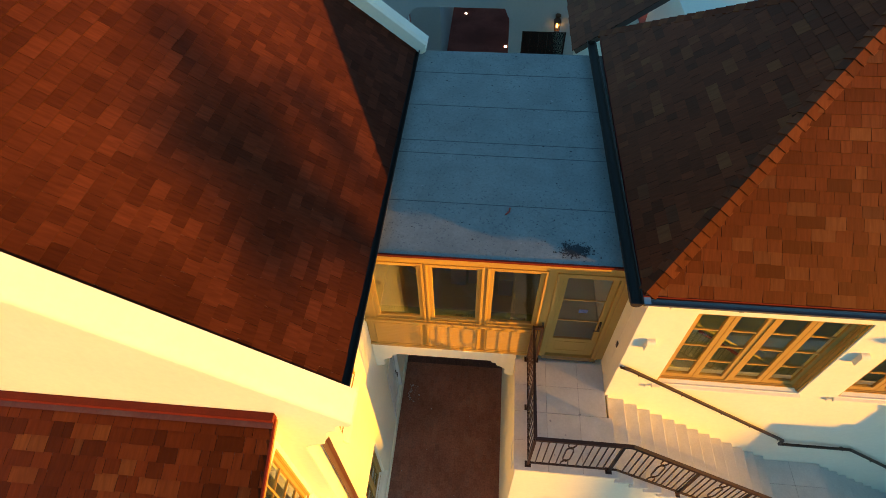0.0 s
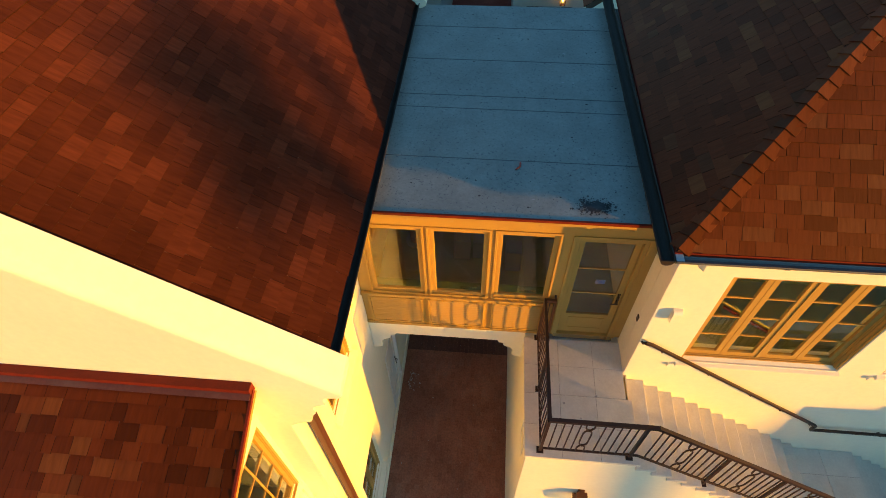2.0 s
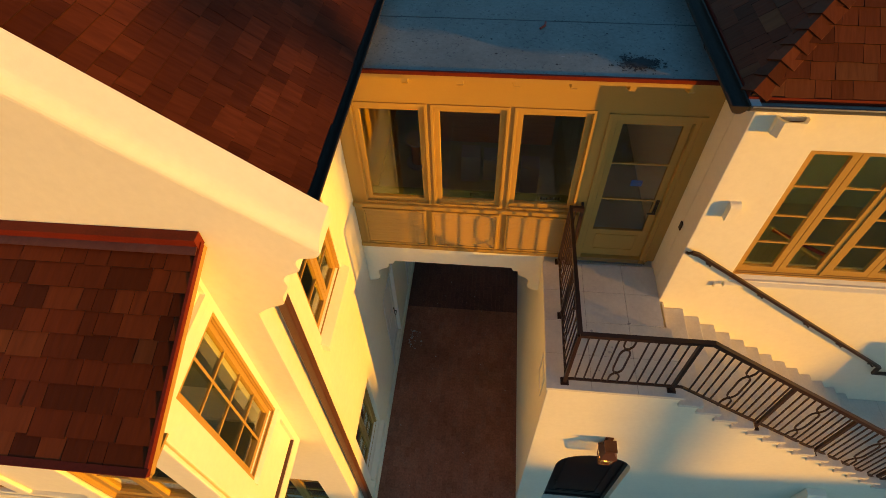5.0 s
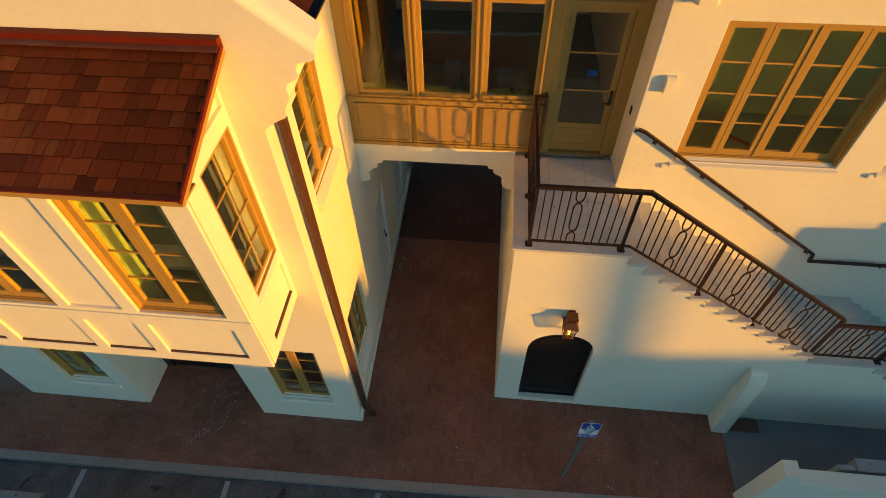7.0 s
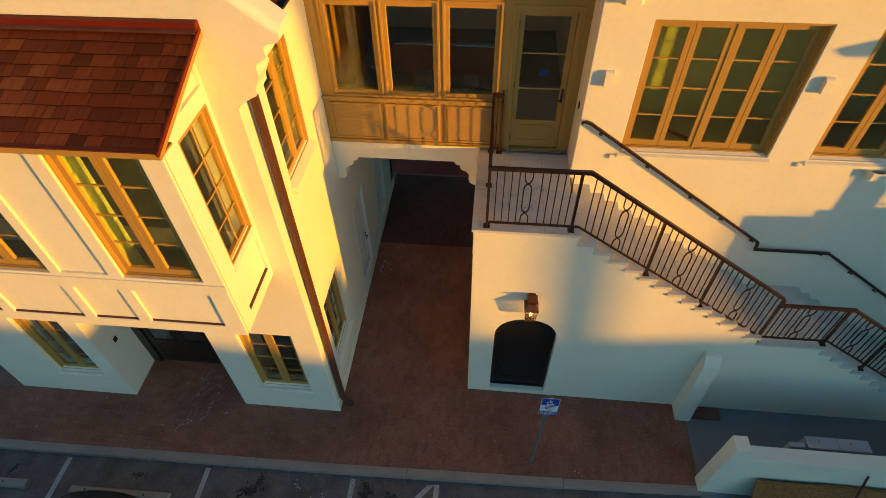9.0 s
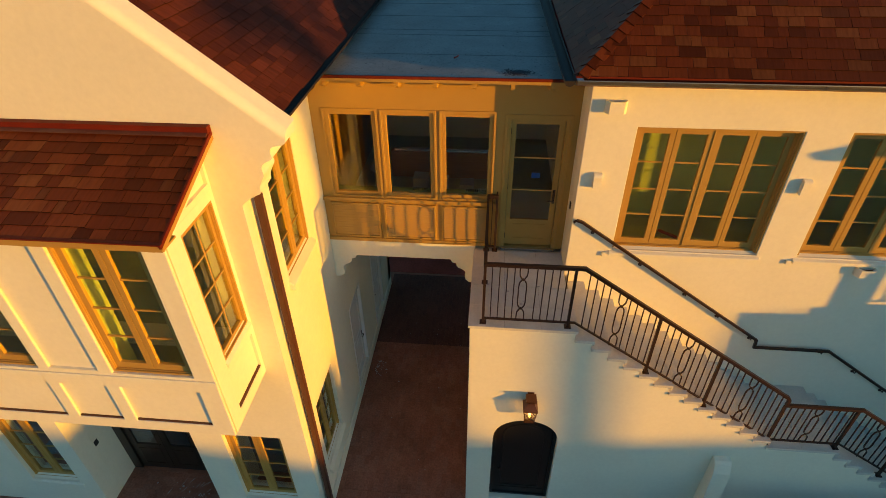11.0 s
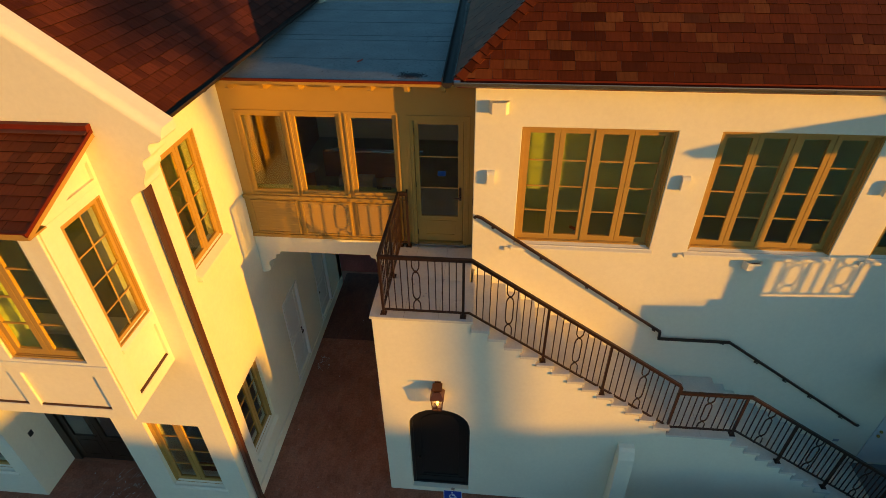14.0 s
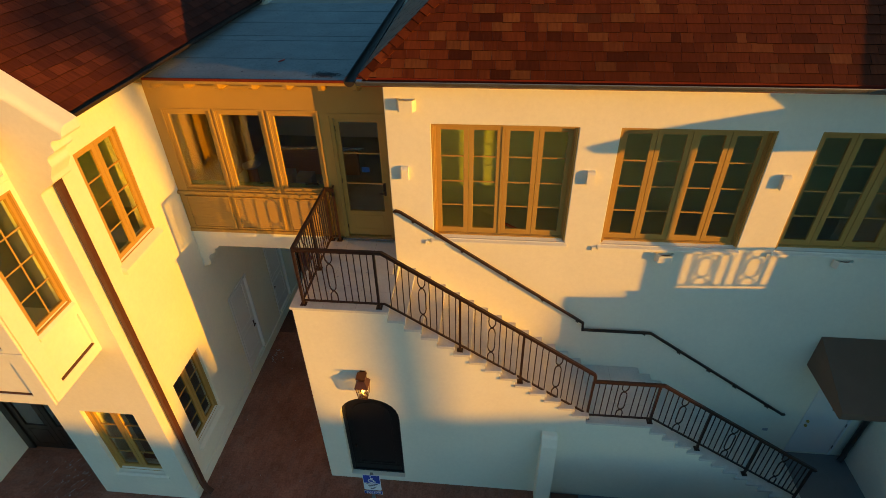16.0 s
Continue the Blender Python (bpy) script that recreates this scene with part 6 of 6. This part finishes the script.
for k in range(8):
    y = YW(1.50 + 0.11 * k)
    if k not in (2, 6):
        part("picket", tube([(12.0, y, 4.88), (12.0, y, 5.68)], 0.012, square=True), IRON, wing)
for y in (YW(1.72), YW(2.16)):
    ornament(Vector((12.0, y, 4.88)), Vector((0, 0, 1)), Vector((0, 1, 0)), 0.80, wing)

# ---- an unseen wall added for its shadow, and the tree across the car park ----
ACROSS = Vector((0.431, 0.902, 0))
FAR = 60.0


def over(q, z):
    """A place across the car park whose shadow falls at q across the light and height z."""
    p = ACROSS * q - Vector((SUN_TRAVEL.x, SUN_TRAVEL.y, 0)).normalized() * FAR
    return Vector((p.x, p.y, z + FAR * 0.044))


def shade_slab(pts, depth):
    bm = bmesh.new()
    back = -Vector((SUN_TRAVEL.x, SUN_TRAVEL.y, 0)).normalized() * depth
    tris = tessellate_polygon([[Vector((q, z, 0)) for q, z in pts]])
    a = [bm.verts.new(over(q, z)) for q, z in pts]
    b = [bm.verts.new(over(q, z) + back) for q, z in pts]
    for t in tris:
        bm.faces.new([a[i] for i in t])
        bm.faces.new([b[i] for i in t][::-1])
    n = len(pts)
    for i in range(n):
        bm.faces.new((a[i], a[(i + 1) % n], b[(i + 1) % n], b[i]))
    return bm


# unseen blocker: its top is cut to the shade edges it must cast
solid("shadow_wall", shade_slab([(-21.0, -1.5), (27.01, -1.5), (27.01, 4.1), (6.2, 4.1), (6.05, 3.85), (5.93, 3.0), (5.6, 2.7), (5.14, 2.5), (4.34, 2.3), (3.54, 2.08), (2.74, 2.05), (2.6, 2.9), (1.67, 2.9), (1.49, 2.1), (0.96, 2.08), (0.34, 2.42), (-0.55, 2.62), (-1.89, 2.8), (-21.0, 2.95)], 0.3), STUCCO, "unseen wall added across the car park to cast shade", "wall", "structure")
tree = thing("tree", over(3.55, -1.5), "tall leafy tree across the car park", "tree")
part("trunk", tube([over(q, z) for q, z in ((3.64, -1.45), (3.59, 2), (3.52, 4), (3.45, 6.5), (3.1, 8.8), (2.9, 10.2))], 0.25, 10), BARK, tree)
for q, z in ((2.0, 9.6), (3.8, 10.2), (2.5, 10.3)):
    part("limb", tube([over(3.3, 7.2), over((3.1 + q) / 2, (8.2 + z) / 2), over(q, z)], 0.06, 8), BARK, tree)
rp = random.Random(3)
crown = bmesh.new()
outline = [Vector(p) for p in ((2.3, 10.45), (2.9, 10.75), (3.7, 10.75), (4.25, 10.35), (4.4, 9.95), (4.2, 9.72), (3.75, 9.5), (3.38, 9.3), (3.3, 9.0), (3.2, 8.7), (2.35, 8.8), (1.9, 9.2), (1.75, 9.4), (2.0, 9.75), (2.2, 10.05))]


def inside(q, z):
    hit = False
    for a, b in zip(outline, outline[1:] + outline[:1]):
        if (a.y > z) != (b.y > z) and q < a.x + (b.x - a.x) * (z - a.y) / (b.y - a.y):
            hit = not hit
    return hit


clumps = []
while len(clumps) < 46:
    q, z = rp.uniform(1.7, 4.5), rp.uniform(8.6, 10.8)
    if inside(q, z):
        clumps.append((q, z, rp.uniform(-1, 1)))
# one hanging spray
clumps += [(4.42 - 0.0065 * k * k, 9.7 - 0.125 * k, 0.3) for k in range(9)]
away = Vector((SUN_TRAVEL.x, SUN_TRAVEL.y, 0)).normalized()
for q, z, cd in clumps:
    mid = over(q, z) + away * cd * 1.2
    for k in range(30):
        p = mid + Vector((rp.gauss(0, 0.2), rp.gauss(0, 0.2), rp.gauss(0, 0.16)))
        u = Vector((rp.gauss(0, 1), rp.gauss(0, 1), rp.gauss(0, 1))).normalized() * 0.09
        w = u.cross(Vector((rp.gauss(0, 1), rp.gauss(0, 1), rp.gauss(0, 1)))).normalized() * 0.05
        crown.faces.new([crown.verts.new(x) for x in (p - u, p + w, p + u, p - w)])
part("crown", crown, LEAF, tree)


# ---- clay pavers, laid last ----
def pavers():
    rb = random.Random(12)
    L, W, H = 0.203, 0.1015, 0.05
    shared = {}
    verts, faces = [], []
    count = [0]

    def lay(x0, x1, y0, y1, single):
        """One brick, cut to its place."""
        z = (rb.random() - 0.5) * 0.004
        g = 0.0009
        if single:
            key = (round(x1 - x0, 3), round(y1 - y0, 3))
            if key not in shared:
                bm = bmesh.new()
                box(g, key[0] - g, g, key[1] - g, -H, 0.0, bm)
                edge = [e for e in bm.edges if all(v.co.z > -0.001 for v in e.verts)]
                bmesh.ops.bevel(bm, geom=edge, offset=0.002, segments=1, affect="EDGES")
                shared[key] = mesh_of(bm, "brick")
                shared[key].materials.append(PAVER)
            ob = new("brick", shared[key])
            ob.parent = pavement
            ob.matrix_basis = pose(x0, y0, z, rb.uniform(-0.4, 0.4), rb.uniform(-0.4, 0.4), rb.uniform(-0.3, 0.3))
            count[0] += 1
            return
        o = len(verts)
        a, b = rb.uniform(-0.002, 0.002), rb.uniform(-0.002, 0.002)
        x0, x1, y0, y1 = x0 + g, x1 - g, y0 + g, y1 - g
        c = 0.002
        verts.extend([(x0, y0, -H), (x1, y0, -H), (x1, y1, -H), (x0, y1, -H), (x0, y0, z - c), (x1, y0, z - c), (x1, y1, z - c), (x0, y1, z - c),
                      (x0 + c, y0 + c, z + a), (x1 - c, y0 + c, z + b), (x1 - c, y1 - c, z - a), (x0 + c, y1 - c, z - b)])
        for r in (0, 4):
            faces.extend([(o + r + i, o + r + (i + 1) % 4, o + r + 4 + (i + 1) % 4, o + r + 4 + i) for i in range(4)])
        faces.append((o + 8, o + 9, o + 10, o + 11))

    def field(ax0, ax1, ay0, ay1, along_y, kerbed=False):
        """Running bond in a rectangle, long sides along x or y, cut at its edges."""
        u0, u1, v0, v1 = (ay0, ay1, ax0, ax1) if along_y else (ax0, ax1, ay0, ay1)
        v, row = v0, 0
        while v < v1 - 0.01:
            u = u0 - (L / 2 if row % 2 else 0)
            while u < u1 - 0.01:
                a, b, c, d = max(u, u0), min(u + L, u1), v, min(v + W, v1)
                x0, x1, y0, y1 = (c, d, a, b) if along_y else (a, b, c, d)
                if kerbed:
                    y0 = max(y0, kerb_y((x0 + x1) / 2) + 0.172)
                if x1 - x0 > 0.02 and y1 - y0 > 0.02:
                    full = (b - a) > L - 0.001 and (d - c) > W - 0.001 and (not kerbed or y0 in (a, c))
                    lay(x0, x1, y0, y1, full and count[0] < 300 and -1.5 < x0 < 1.2 and y0 < 2.4)
                u += L
            v += W
            row += 1

    field(-1.93, 5.298, 0.80, YS - 0.004, True, True)
    field(XL + 0.037, XS - 0.003, YS, 6.95, True)
    field(-13.0, -1.935, 0.76, YL - 0.004, False, True)
    field(-6.485, -4.025, YL, 2.79, False)
    # bricks beyond y = 6.95 take the darker paver colour
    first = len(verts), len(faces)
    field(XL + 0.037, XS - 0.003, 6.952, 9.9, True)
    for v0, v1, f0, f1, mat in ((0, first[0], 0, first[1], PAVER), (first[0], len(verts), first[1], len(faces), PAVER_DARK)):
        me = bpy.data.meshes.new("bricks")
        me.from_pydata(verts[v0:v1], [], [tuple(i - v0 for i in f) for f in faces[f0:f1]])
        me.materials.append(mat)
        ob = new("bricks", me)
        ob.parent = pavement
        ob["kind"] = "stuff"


pavers()

# ---- dust, chips and scraps left by the builders ----
rl = random.Random(21)
scraps = bmesh.new()


def scrap(x, y, z, s):
    n = rl.randrange(4, 7)
    t = rl.random() * 6.28
    f = rl.uniform(0.3, 1.0)
    pts = []
    for k in range(n):
        a = 6.28 * k / n
        u, v = s * (0.6 + 0.5 * rl.random()) * math.cos(a), s * f * (0.6 + 0.5 * rl.random()) * math.sin(a)
        pts.append(scraps.verts.new((x + u * math.cos(t) - v * math.sin(t), y + u * math.sin(t) + v * math.cos(t), z + rl.random() * 0.003)))
    scraps.faces.new(pts)


for i in range(170):
    scrap(rl.uniform(-9, 5.1), rl.uniform(0.95, 1.85), 0.006, 0.006 + 0.022 * rl.random() ** 4)
for i in range(60):
    scrap(rl.uniform(-1.7, 0.6), rl.uniform(1.9, 8.0), 0.006, 0.006 + 0.025 * rl.random() ** 4)
for i in range(40):
    scrap(rl.gauss(-5.0, 0.35), rl.uniform(1.2, 2.6), 0.006, 0.008 + 0.03 * rl.random() ** 3)
for i in range(40):
    scrap(-1.78 + abs(rl.gauss(0, 0.12)), rl.gauss(6.05, 0.15), 0.006, 0.01 + 0.03 * rl.random() ** 2)
for i in range(90):
    scrap(rl.uniform(-9, 5), rl.uniform(-1.6, 0.55), -0.113, 0.006 + 0.03 * rl.random() ** 4)
for i in range(30):
    scrap(rl.uniform(0.95, 2.1), rl.uniform(2.85, 4.5), 4.958, 0.006 + 0.03 * rl.random() ** 3)
for i in range(36):
    x, y = (rl.gauss(1.2, 0.3), rl.gauss(7.6, 0.4)) if i < 22 else (rl.uniform(-1.3, 1.7), rl.uniform(4.6, 9.1))
    scrap(min(x, 1.8), y, flat_z(y) + 0.008, 0.006 + 0.03 * rl.random() ** 3)
tagged(solid("scraps", scraps, LINE_PAINT, "pale builders' chips and dust scattered on the ground", "debris"), kind="stuff")

# ---- oil stains and paint drips on the asphalt ----
ro = random.Random(8)
oil = bmesh.new()


def blot(bm, x, y, z, r, n=120, long=1.0, turn=0.0):
    """A ragged stain of many small flecks."""
    for i in range(n):
        u, v = ro.gauss(0, r * 0.5) * long, ro.gauss(0, r * 0.5)
        s = r * (0.05 + 0.28 * ro.random() ** 2)
        cx, cy = x + u * math.cos(turn) - v * math.sin(turn), y + u * math.sin(turn) + v * math.cos(turn)
        bm.faces.new([bm.verts.new((cx + s * (0.6 + 0.6 * ro.random()) * math.cos(k), cy + s * (0.6 + 0.6 * ro.random()) * math.sin(k), z + i * 0.000012)) for k in [j * 0.9 for j in range(7)]])


for x, y, r, long, turn in ((-3.40, 0.19, 0.10, 1.8, 0.3), (-3.24, 0.42, 0.06, 3.0, 1.3), (-1.13, 0.23, 0.12, 1.8, 1.2), (-1.1, 0.46, 0.07, 2.0, 2.4), (-0.60, 0.25, 0.13, 1.2, 1.0), (-1.62, -0.05, 0.14, 2.2, 0.1), (-0.72, 0.0, 0.09, 2.0, 0.3), (-5.7, 0.32, 0.05, 3.0, 0.0), (-8.3, 0.2, 0.05, 4.0, 1.2), (1.7, 0.30, 0.09, 1.8, 0.2), (3.2, 0.1, 0.10, 2.0, 2.0)):
    blot(oil, x, y, -0.1175, r, 150, long, turn)
tagged(solid("oil_stain", oil, OIL, "dark old oil stains soaked into the asphalt", "stain"), kind="stuff")
drip = bmesh.new()
for x, y, r, long, turn in ((2.53, 0.45, 0.03, 6.0, 1.57), (2.52, 0.15, 0.07, 1.0, 0.0), (-2.48, 0.39, 0.06, 2.0, 2.6), (-2.71, 0.58, 0.04, 1.5, 2.0), (-1.92, 0.22, 0.05, 1.2, 0.5), (-5.6, 0.62, 0.05, 1.5, 0.2)):
    blot(drip, x, y, -0.1165, r, 26, long, turn)
for x, y, r, long, turn in ((-5.15, 2.05, 0.05, 7.0, 1.2), (-4.95, 2.2, 0.04, 6.0, 1.1), (-5.2, 1.35, 0.10, 3.0, 0.8), (-4.75, 2.3, 0.06, 4.0, 0.1)):
    blot(drip, x, y, 0.0065, r, 30, long, turn)
for i in range(26):
    x, y, a, n = ro.gauss(-5.0, 0.3), ro.uniform(1.35, 2.55), 1.1 + ro.gauss(0, 0.18), ro.uniform(0.08, 0.32)
    u, w = Vector((math.cos(a), math.sin(a), 0)) * n, Vector((-math.sin(a), math.cos(a), 0)) * ro.uniform(0.003, 0.008)
    p = Vector((x, y, 0.0068 + i * 0.00002))
    drip.faces.new([drip.verts.new(v) for v in (p - w * 0.3, p + u * 0.5 - w, p + u, p + u * 0.45 + w)])
tagged(solid("paint_drips", drip, LINE_PAINT, "dried pale paint and plaster drips on the ground", "stain"), kind="stuff")
